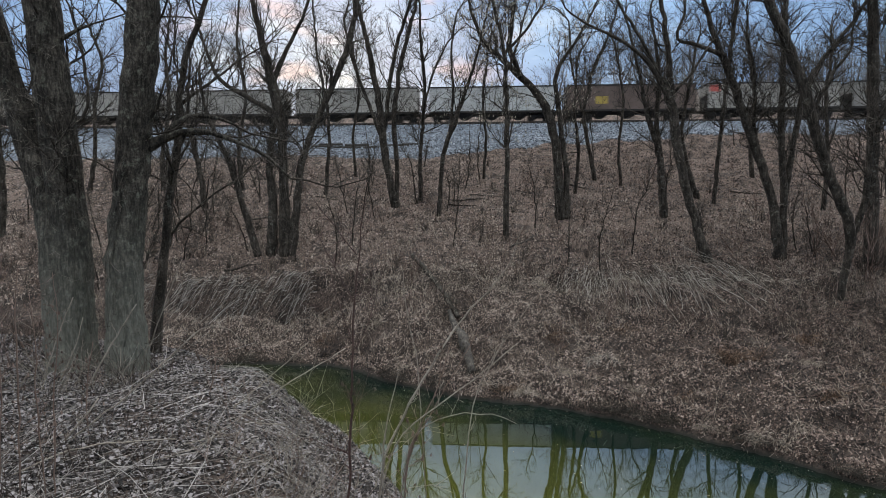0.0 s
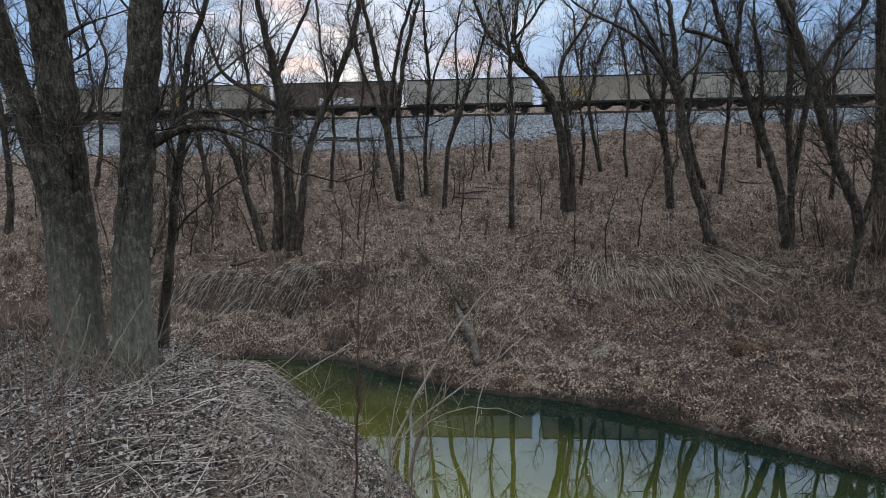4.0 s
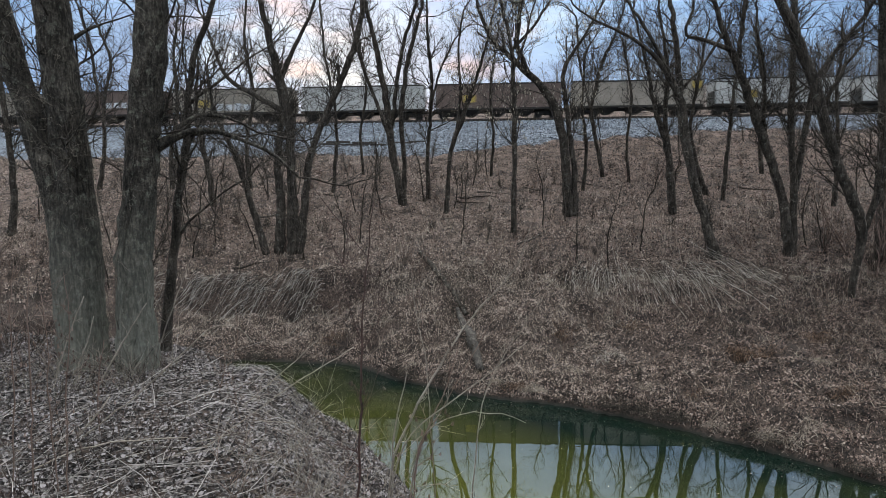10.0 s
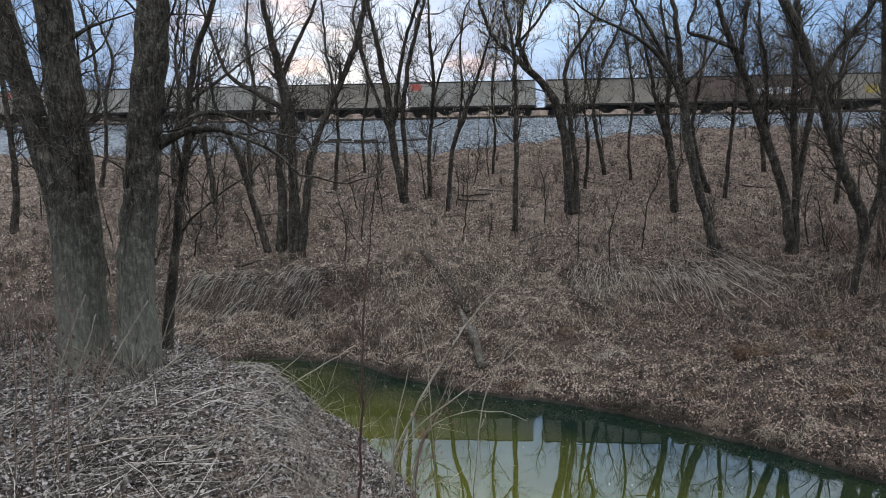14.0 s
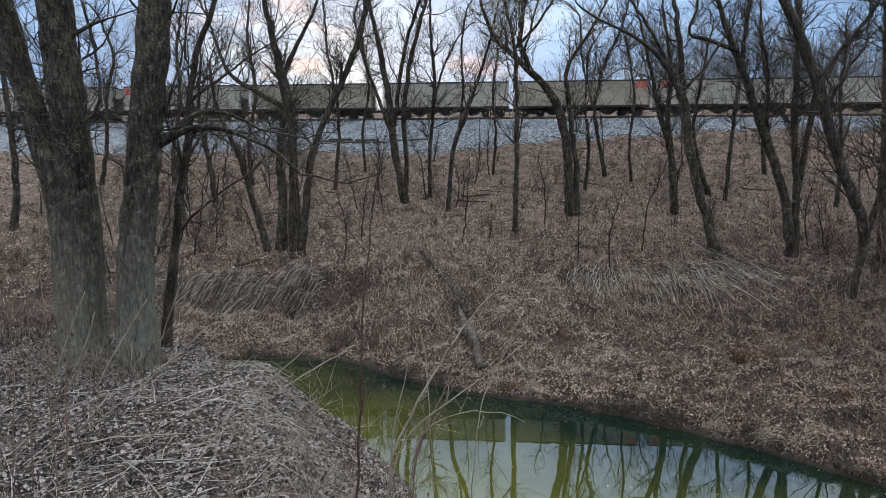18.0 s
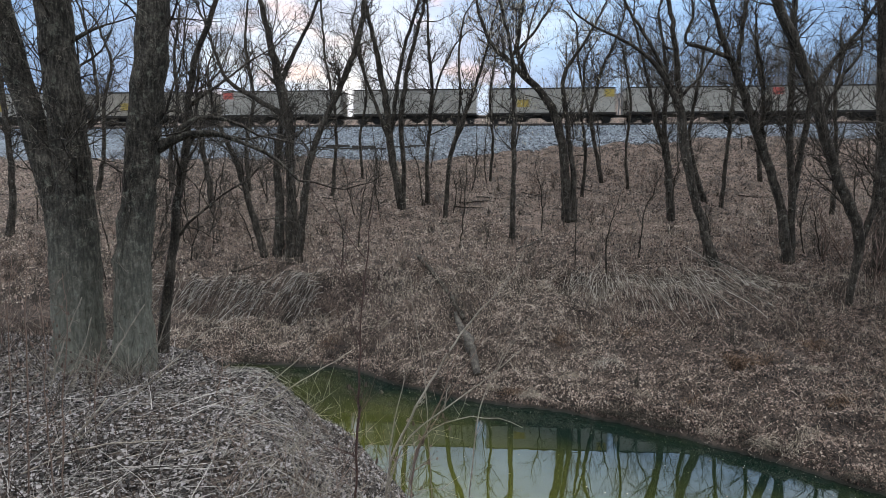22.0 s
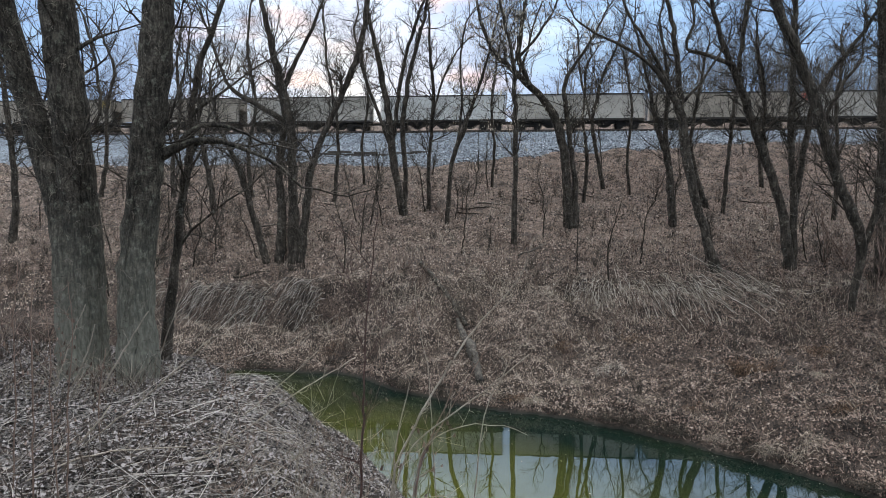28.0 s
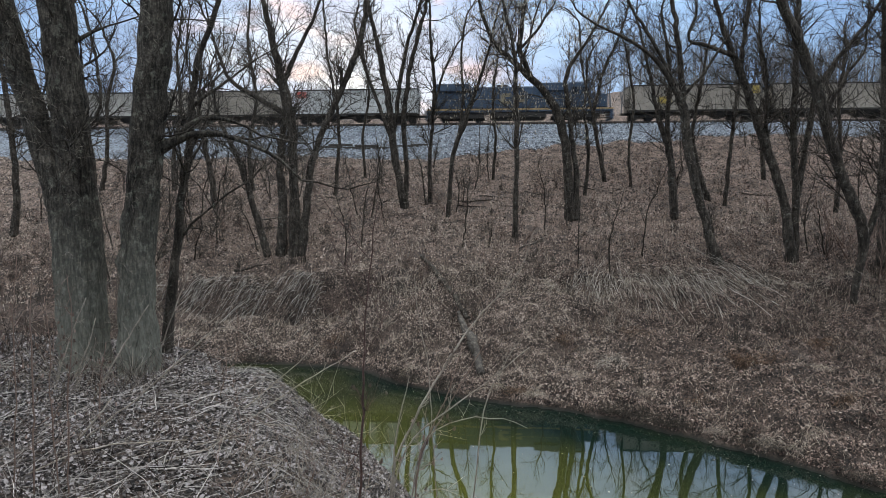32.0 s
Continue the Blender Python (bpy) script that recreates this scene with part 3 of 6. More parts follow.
def land(x, y, rough=True):
    """Height of the ground."""
    x, y = np.asarray(x, float), np.asarray(y, float)
    v = off_track(x, y)
    up = np.interp(v, (-2000, -120, -60, -30, -12, -5, -2, 1.6, 2.6, 4.2, 14.6, 20, 27, 33, 36.5, 44, 60), (70, 39, 26.5, 21.7, 20.0, 17.3, 17.2, 17.15, 16.95, 16.4, 12.2, 10.3, 7.9, 5.6, 4.3, 3.7, 3.3))
    wooded = np.clip((x - 10) / 40, 0, 1)
    up = up - np.where(v < -30, (1 - wooded) * (np.interp(v, (-2000, -120, -60, -30), (50, 17, 4.5, 0))), 0)
    shore = far_shore(x)
    crest = np.maximum(lip_line(x), shore + 2)
    s = (y - shore) / (crest - shore)
    lip = np.interp(off_track(x, crest), (27, 33, 36.5, 44, 60), (7.9, 5.6, 4.3, 3.7, 3.3))
    cut = np.clip(np.minimum(x + 21, -3.5 - x) / 2.5, 0, 1) + 0.7 * np.clip(np.minimum(x - 6, 22 - x) / 3, 0, 1)       # stretches with a steep face under the lip
    bank = np.where(s < 0, (y - shore) * 0.55, np.minimum((y - shore) * 1.6, 0.2) + (lip - 0.2) * ((1 - cut) * np.clip(s, 0, 1) ** 0.85 + cut * np.interp(s, (0, 0.35, 0.78, 0.9, 1), (0, 0.26, 0.56, 0.92, 1))))
    far = np.where(s < 1, bank, up)
    e = rim(x, y) + 0.3 * vnoise(x, y, 1.6, 41) + 0.15 * vnoise(x, y, 0.6, 42)
    near = np.where(e > 0, 4.75 + 0.02 * np.minimum(e, 9) - 0.25 * np.exp(-np.maximum(e, 0) / 0.8), 4.5 + 1.0 * e)
    near = near + 0.45 * np.clip(9 - y, 0, 14) * np.clip((e + 0.5) / 2.2, 0, 1)
    z = np.maximum(np.maximum(far, near), -1.3)
    z = z - np.where(z > 0.3, hollow(x, y), 0.0)
    if rough:
        k = np.clip((z + 0.2) / 1.2, 0, 1) * np.clip((np.abs(v) - 4) / 5, 0, 1)
        z = z + k * (0.22 * vnoise(x, y, 5.1, 1) + 0.1 * vnoise(x, y, 1.7, 2) + 0.04 * vnoise(x, y, 0.6, 5))
        hum = np.clip((y - shore) / 1.5, 0, 1) * np.clip((crest + 3 - y) / 3, 0, 1) * (y > shore)
        z = z + hum * (0.38 * vnoise(x, y, 1.9, 31) + 0.3 * vnoise(x, y, 0.8, 32))
        worn = 1.3 * np.clip(np.minimum(x + 20, -4 - x), 0, 1) + 0.9 * np.clip(np.minimum(x - 6, 20 - x), 0, 1)
        z = z - worn * (0.75 + 0.5 * vnoise(x, y, 1.3, 33)) * np.exp(-((y - crest + 1.1) / 0.75) ** 2) * (z > 0.6)
    return z


def ground_z(x, y):
    return float(land(np.array([x]), np.array([y]))[0])


def stone_foot(s):
    """How far the ballast reaches down the embankment, s metres along the track."""
    return np.interp(s, (-900, -70, -40, 0, 6, 14, 24, 40, 900), (11, 11.5, 12.6, 12.6, 11.4, 10.0, 8.2, 6.6, 6.0)) + 0.7 * vnoise(s, 0, 3.1, 8) + 0.35 * vnoise(s, 0, 0.9, 9)


# ---- the ground, the creek, the track bed ----
def grid_axis(fine0, fine1, step, far0, far1):
    mid_part = np.arange(fine0, fine1 + step / 2, step)
    grow = np.cumsum(step * 1.16 ** np.arange(1, 60))
    return np.concatenate([np.clip((fine0 - grow)[::-1], far0, None), mid_part, np.clip(fine1 + grow, None, far1)])


def build_ground():
    xs = np.unique(grid_axis(-40, 46, 0.3, -1500, 1500))
    ys = np.unique(grid_axis(-3, 74, 0.3, -900, 1800))
    gx, gy = np.meshgrid(xs, ys)
    gz = land(gx, gy)
    w, h = len(xs), len(ys)
    i = (np.arange(h - 1)[:, None] * w + np.arange(w - 1)).ravel()
    quads = np.stack([i, i + 1, i + w + 1, i + w], -1)
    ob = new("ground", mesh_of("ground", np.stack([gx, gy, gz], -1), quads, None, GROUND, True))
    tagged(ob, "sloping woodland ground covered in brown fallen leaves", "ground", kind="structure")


def build_water():
    xs, ys = np.linspace(-380, 380, 40), np.linspace(-380, 80, 40)
    gx, gy = np.meshgrid(xs, ys)
    i = (np.arange(39)[:, None] * 40 + np.arange(39)).ravel()
    quads = np.stack([i, i + 1, i + 41, i + 40], -1)
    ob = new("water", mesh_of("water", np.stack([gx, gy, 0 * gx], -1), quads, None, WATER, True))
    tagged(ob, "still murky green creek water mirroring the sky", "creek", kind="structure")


def track_point(s, v=0.0):
    """The place s metres along the track from straight ahead, v metres from its middle towards the creek."""
    c, d = math.cos(math.atan(TURN)), math.sin(math.atan(TURN))
    return s * c - v * d, TRACK_Y - s * d - v * c


def build_ballast():
    """Grey stone from the track down the side of the embankment, its foot uneven."""
    s = np.concatenate([np.linspace(-900, -60, 60), np.arange(-59, 60, 0.4), np.linspace(60, 900, 60)])
    k = np.linspace(0, 1, 44)
    foot = stone_foot(s)
    v = -5.0 + (foot[:, None] + 5.0) * k[None]
    c, d = math.cos(math.atan(TURN)), math.sin(math.atan(TURN))
    x, y = s[:, None] * c - v * d, TRACK_Y - s[:, None] * d - v * c
    z = land(x, y) + 0.10 * np.clip((1 - k) * 12, -0.6, 1)[None]
    w = len(k)
    i = (np.arange(len(s) - 1)[:, None] * w + np.arange(w - 1)).ravel()
    quads = np.stack([i, i + w, i + w + 1, i + 1], -1)
    ob = new("track_ballast", mesh_of("track_ballast", np.stack([x, y, z], -1), quads, None, BALLAST))
    tagged(ob, "pale blue-grey crushed stone ballast on the railway embankment", "ballast", kind="structure")


build_ground()
build_water()
build_ballast()


# ---- the railway ----
TRACK_POSE = Matrix.Translation((0, TRACK_Y, 0)) @ Matrix.Rotation(-math.atan(TURN), 4, "Z")
SPEED, CAR, GAP_AT_START = 19.03, 15.87, -1.25


def build_track():
    track = tagged(new("railway_track"), "single railway track with rusty rails on timber sleepers", "railway track", kind="structure")
    track.matrix_world = TRACK_POSE
    for y in (-0.75, 0.75):
        bm = bmesh.new()
        z = RAIL_Z
        for a, b, lo, hi in ((-0.07, 0.07, -0.17, -0.15), (-0.012, 0.012, -0.15, -0.04), (-0.036, 0.036, -0.04, 0.0)):
            box(bm, -900, 900, y + a, y + b, z + lo, z + hi)
        part("rail", bm, RAIL, track, "worn steel rail")
    me = None
    for i in range(-150, 150):
        if me is None:
            first = part("sleeper", boxes((-0.12, 0.12, -1.3, 1.3, -0.18, 0.0), bevel=0.012), SLEEPER, track, "dark creosoted timber sleeper")
            me = first.data
            ob = first
        else:
            ob = under(new("sleeper", me), track)
        ob.location = (i * 0.52, 0, RAIL_Z - 0.172)


PAINTS = {}


def car_paint(kind):
    tones = {"grey": (0.30, 0.275, 0.24), "pale": (0.42, 0.41, 0.385), "brown": (0.245, 0.21, 0.17), "dark": (0.12, 0.085, 0.07), "dusk": (0.2, 0.185, 0.165)}
    if kind not in PAINTS:
        c = tones[kind]
        PAINTS[kind] = material("car_side_" + kind, tuple(tuple(v * k for v in c) for k in (0.62, 1.0, 1.3)), 0.35, 5, 0.75, 0.15, 0.01)
    return PAINTS[kind]


YELLOW = material("yellow_panel", ((0.22, 0.15, 0.04), (0.35, 0.25, 0.06), (0.45, 0.34, 0.1)), 1, 9, 0.7, 0)
RED = material("red_panel", ((0.3, 0.06, 0.05), (0.45, 0.10, 0.08), (0.5, 0.16, 0.13)), 1, 9, 0.7, 0)
PALE = material("pale_lettering", ((0.35, 0.36, 0.37), (0.5, 0.51, 0.52), (0.6, 0.6, 0.6)), 1, 9, 0.7, 0)
FADED = material("faded_tan_paint", ((0.13, 0.1, 0.06), (0.2, 0.16, 0.1), (0.28, 0.24, 0.16)), 1, 9, 0.7, 0)
BLUE = material("dark_blue_paint", ((0.02, 0.032, 0.05), (0.035, 0.055, 0.085), (0.06, 0.08, 0.11)), 0.5, 6, 0.55, 0.1, 0.01)
GOLD = material("gold_stripe", ((0.18, 0.12, 0.05), (0.27, 0.18, 0.085), (0.33, 0.24, 0.13)), 1, 9, 0.6, 0)
GLASS = material("dark_cab_glass", ((0.01, 0.012, 0.014), (0.015, 0.017, 0.02), (0.02, 0.022, 0.025)), 1, 9, 0.1, 0, spec=0.6)


def truck(parent, x, axles=(-0.89, 0.89)):
    """A bogie with its sideframes and wheels."""
    bm = bmesh.new()
    ends = axles[0] - 0.25, axles[-1] + 0.25
    for y in (-1.0, 0.94):
        box(bm, ends[0], ends[1], y, y + 0.06, 0.48, 0.68)
        for a in axles:
            box(bm, a - 0.16, a + 0.16, y - 0.02, y + 0.08, 0.32, 0.62)
    box(bm, -0.2, 0.2, -1.0, 1.0, 0.45, 0.8)
    frame_part = part("truck", bm, STEEL, parent)
    frame_part.location.x = x
    for a in axles:
        for y in (-0.75, 0.75):
            bm = bmesh.new()
            for r, w, off in ((0.457, 0.11, 0.0), (0.49, 0.03, -0.055 if y > 0 else 0.055)):
                bmesh.ops.create_cone(bm, cap_ends=True, segments=20, radius1=r, radius2=r, depth=w,
                                      matrix=Matrix.Translation((a, y + off, 0.457)) @ Matrix.Rotation(math.pi / 2, 4, "X"))
            part("wheel", bm, STEEL, frame_part)
    return frame_part


def build_hopper(paint):
    """A coal hopper: high side sheets, sloped end sheets over open platforms, three chutes below."""
    car = new("hopper_car")
    half, w, top, sill = 7.25, 1.53, 3.93, 1.02
    # the tub: sides straight, ends sloping inwards to the bottom
    bm = bmesh.new()
    ring = []
    for z, e in ((sill, 5.35), (1.75, 5.75), (2.7, 7.1), (top, half)):
        ring.append([bm.verts.new((sx * e, sy * w, z)) for sx, sy in ((-1, -1), (1, -1), (1, 1), (-1, 1))])
    for a, b in zip(ring, ring[1:]):
        for i in range(4):
            bm.faces.new((a[i], a[(i + 1) % 4], b[(i + 1) % 4], b[i]))
    bm.faces.new(ring[0][::-1])
    inner = [bm.verts.new((v.co.x * 0.985, v.co.y * 0.94, top)) for v in ring[-1]]
    coal = [bm.verts.new((v.co.x * 0.97, v.co.y * 0.93, top - 0.6)) for v in ring[-1]]
    for i in range(4):
        j = (i + 1) % 4
        bm.faces.new((ring[-1][i], ring[-1][j], inner[j], inner[i]))
        bm.faces.new((inner[i], inner[j], coal[j], coal[i]))
    bm.faces.new(coal)
    part("tub", bm, paint, car)
    # side plates carried out to the car's ends above the sill
    for y in (-1, 1):
        y0, y1 = (w, w + 0.02) if y > 0 else (-w - 0.02, -w)
        for i in range(9 if y < 0 else 1):
            n = 9 if y < 0 else 1
            a = -half + 0.1 + i * (2 * half - 0.2) / n
            part("side_plate", boxes((a + 0.012, a + (2 * half - 0.2) / n - 0.012, y0, y1, sill + 0.18, top - 0.1)), paint, car)
        part("side_sill", boxes((-half - 0.1, half + 0.1, y * w - 0.05, y * w + 0.05, sill - 0.05, sill + 0.14)), STEEL, car)
        part("top_chord", boxes((-half, half, y * w - 0.07, y * w + 0.06, top - 0.1, top + 0.04)), STEEL, car, "dark steel top rim")
    for x in (-1, 1):
        part("end_rim", boxes((x * half - 0.06, x * half + 0.06, -w, w, top - 0.1, top + 0.03)), STEEL, car)
        part("platform", boxes((min(x * 5.3, x * 7.45), max(x * 5.3, x * 7.45), -w + 0.1, w - 0.1, sill - 0.12, sill)), STEEL, car)
        for y in (-w, w - 0.08):
            part("end_post", boxes((x * 7.2 - 0.04, x * 7.2 + 0.04, y, y + 0.08, sill, top - 0.1)), paint, car)
        bm = bmesh.new()
        for k in range(7):
            box(bm, x * 7.28 - 0.02, x * 7.28 + 0.02, -w - 0.04, -w + 0.4, sill + 0.3 + 0.36 * k, sill + 0.34 + 0.36 * k)
        for y in (-w - 0.04, -w + 0.36):
            box(bm, x * 7.28 - 0.02, x * 7.28 + 0.02, y, y + 0.04, sill + 0.2, top - 0.2)
        part("ladder", bm, STEEL, car)
        part("coupler", boxes((min(x * 7.3, x * 7.95), max(x * 7.3, x * 7.95), -0.12, 0.12, 0.72, 0.98)), STEEL, car)
    part("centre_sill", boxes((-7.4, 7.4, -0.25, 0.25, 0.7, 1.0)), STEEL, car)
    for x in (-3.2, 0, 3.2):
        bm = bmesh.new()
        up = [bm.verts.new((x + sx * 1.25, sy * 1.4, sill)) for sx, sy in ((-1, -1), (1, -1), (1, 1), (-1, 1))]
        lo = [bm.verts.new((x + sx * 0.3, sy * 0.9, 0.32)) for sx, sy in ((-1, -1), (1, -1), (1, 1), (-1, 1))]
        for i in range(4):
            j = (i + 1) % 4
            bm.faces.new((lo[i], lo[j], up[j], up[i]))
        bm.faces.new(lo[::-1])
        part("chute", bm, STEEL, car)
    for x in (-5.6, 5.6):
        truck(car, x)
    return car


def build_locomotive():
    loco = new("locomotive")
    part("frame", boxes((-10.8, 10.8, -1.5, 1.5, 1.15, 1.55), bevel=0.04), BLUE, loco)
    part("sill_stripe", boxes((-10.8, 10.8, -1.525, -1.505, 1.34, 1.54)), GOLD, loco, "faded tan stripe along the sill")
    part("hood", boxes((-9.9, 5.6, -1.05, 1.05, 1.55, 4.1), bevel=0.12), BLUE, loco)
    for i in range(9):
        part("hood_door", boxes((-9.2 + i * 1.6, -7.9 + i * 1.6, -1.075, -1.055, 1.75, 3.7)), BLUE, loco)
    part("radiator_wing", boxes((-9.7, -5.6, -1.5, 1.5, 3.55, 4.45), bevel=0.1), BLUE, loco)
    part("dynamic_brake", boxes((2.2, 5.4, -1.35, 1.35, 3.5, 4.45), bevel=0.1), BLUE, loco)
    part("exhaust_stack", boxes((-2.6, -1.2, -0.5, 0.5, 4.1, 4.4), bevel=0.05), STEEL, loco)
    cab = part("cab", boxes((5.7, 8.3, -1.5, 1.5, 1.55, 4.5), bevel=0.14), BLUE, loco)
    part("cab_window", boxes((6.1, 6.9, -1.52, -1.5, 3.1, 3.9)), GLASS, cab)
    part("cab_window", boxes((7.1, 7.9, -1.52, -1.5, 3.1, 3.9)), GLASS, cab)
    part("nose", boxes((8.35, 10.2, -0.95, 0.95, 1.55, 3.3), bevel=0.2), BLUE, loco)
    for x0, x1, z0, z1 in ((-1.9, -0.9, 2.9, 3.3), (-2.1, -1.6, 2.2, 3.2), (-1.9, -0.9, 2.1, 2.45), (-0.6, 0.7, 2.3, 2.6), (-0.6, 0.7, 2.8, 3.1)):
        part("emblem_bar", boxes((x0, x1, -1.085, -1.078, z0, z1)), FADED, loco, "faded tan emblem on the hood side")
    part("fuel_tank", boxes((-3.2, 3.2, -1.4, 1.4, 0.4, 1.14), bevel=0.15), STEEL, loco)
    bm = bmesh.new()
    for i in range(14):
        box(bm, -10.6 + i * 1.25, -10.56 + i * 1.25, -1.47, -1.43, 1.55, 2.6)
    box(bm, -10.6, 5.65, -1.47, -1.43, 2.57, 2.61)
    part("handrail", bm, FADED, loco)
    for x in (-6.6, 6.6):
        truck(loco, x, (-2.0, 0.0, 2.0))
        for y in (-1.22, 1.06):
            part("side_frame", boxes((x - 2.7, x + 2.7, y, y + 0.16, 0.42, 0.95), bevel=0.05), STEEL, loco)
    for x in (-1, 1):
        part("pilot", boxes((min(x * 10.45, x * 10.8), max(x * 10.45, x * 10.8), -1.45, 1.45, 0.25, 1.14), bevel=0.04), BLUE, loco)
        for y in (-1.48, 1.2):
            bm = bmesh.new()
            for k in range(3):
                box(bm, min(x * 9.9, x * 10.45), max(x * 9.9, x * 10.45), y, y + 0.28, 0.35 + 0.3 * k, 0.4 + 0.3 * k)
            part("step", bm, STEEL, loco)
    for y in (-1.35, 1.05):
        bm = bmesh.new()
        bmesh.ops.create_cone(bm, cap_ends=True, segments=14, radius1=0.2, radius2=0.2, depth=2.2, matrix=Matrix.Translation((0.6, y + 0.15, 1.0)) @ Matrix.Rotation(math.pi / 2, 4, "Y"))
        part("air_reservoir", bm, STEEL, loco)
    for x in (-1, 1):
        part("coupler", boxes((min(x * 10.8, x * 11.15), max(x * 10.8, x * 11.15), -0.12, 0.12, 0.72, 0.98)), STEEL, loco)
    tagged(loco, "dark blue diesel locomotive with tan stripe and faded emblem", "locomotive")
    return loco


# paint of each hopper from the head of the visible train backwards; y: yellow panel, c: yellow upper corner, r: red upper corner,
# e: red upper corner at the far end, w: pale lettering, s: row of pale squares
CARS = ("grey", "grey", "dusk", "grey r", "dark y", "pale", "grey", "grey", "grey c", "brown y", "grey", "dark w", "brown y c w", "brown y c", "pale", "pale y",
        "brown c", "dark y", "pale", "brown y w", "dark s", "brown", "grey r", "brown", "grey", "grey r", "brown e", "grey", "brown", "grey r",
        "grey", "grey y c", "grey", "grey r", "brown y", "grey y c", "grey r", "brown", "grey", "pale", "grey", "brown", "brown y c",
        "LOCO", "pale r", "brown", "grey", "grey y", "brown", "grey")
HEAD = -6
TRAIN = []


def build_train():
    protos = {}
    words = {"grey": "dusty grey", "pale": "pale silver-grey", "brown": "dirty brown-grey", "dark": "dark rusty brown", "dusk": "dull dark grey"}
    marks = {"y": ("yellow_panel", YELLOW, (-4.0, -2.6, 1.8, 2.65)), "c": ("yellow_corner", YELLOW, (6.0, 7.1, 2.9, 3.75)),
             "r": ("red_corner", RED, (-7.1, -5.9, 3.0, 3.75)), "e": ("red_corner", RED, (5.9, 7.1, 3.0, 3.75)), "w": ("pale_lettering", PALE, (-1.8, 2.6, 1.4, 2.2))}
    front = GAP_AT_START - CAR * HEAD
    for spec in CARS:
        kind, *extra = spec.split()
        if kind == "LOCO":
            ob, length = build_locomotive(), 22.3
            front -= 0.7          # gap before the engine widened to fit its place in the camera's view
        else:
            length = CAR
            if kind not in protos:
                protos[kind] = build_hopper(car_paint(kind))
                ob = protos[kind]
            else:
                ob = copy_thing(protos[kind], pose(0, 0, 0))
                for child in [c for c in ob.children if c.get("mark")]:
                    bpy.data.objects.remove(child)
            said = []
            for e in extra:
                if e == "s":
                    for i in range(5):
                        o = part("pale_square", boxes((0.3 + i * 1.0, 0.95 + i * 1.0, -1.57, -1.556, 1.9, 2.55)), PALE, ob)
                        o["mark"] = 1
                    said.append("a row of pale squares")
                    continue
                nm, mt, (a, b, lo, hi) = marks[e]
                if e == "w":
                    for i in range(4):
                        o = part(nm, boxes((a + i * 1.1, a + 0.85 + i * 1.1, -1.57, -1.556, lo, hi - 0.12 * (i % 2))), mt, ob)
                        o["mark"] = 1
                else:
                    o = part(nm, boxes((a, b, -1.57, -1.556, lo, hi)), mt, ob)
                    o["mark"] = 1
                said.append({"y": "a yellow panel", "c": "a yellow corner", "r": "a red corner", "e": "a red corner", "w": "pale lettering"}[e])
            tagged(ob, words[kind] + " hopper car" + (" with " + " and ".join(said[:2]) if said else " with plain weathered sides"), "hopper car", "hopper cars of the train")
        TRAIN.append((ob, front - length / 2))
        front -= length


build_track()
build_train()


# ---- trees ----
GROWN = [0]


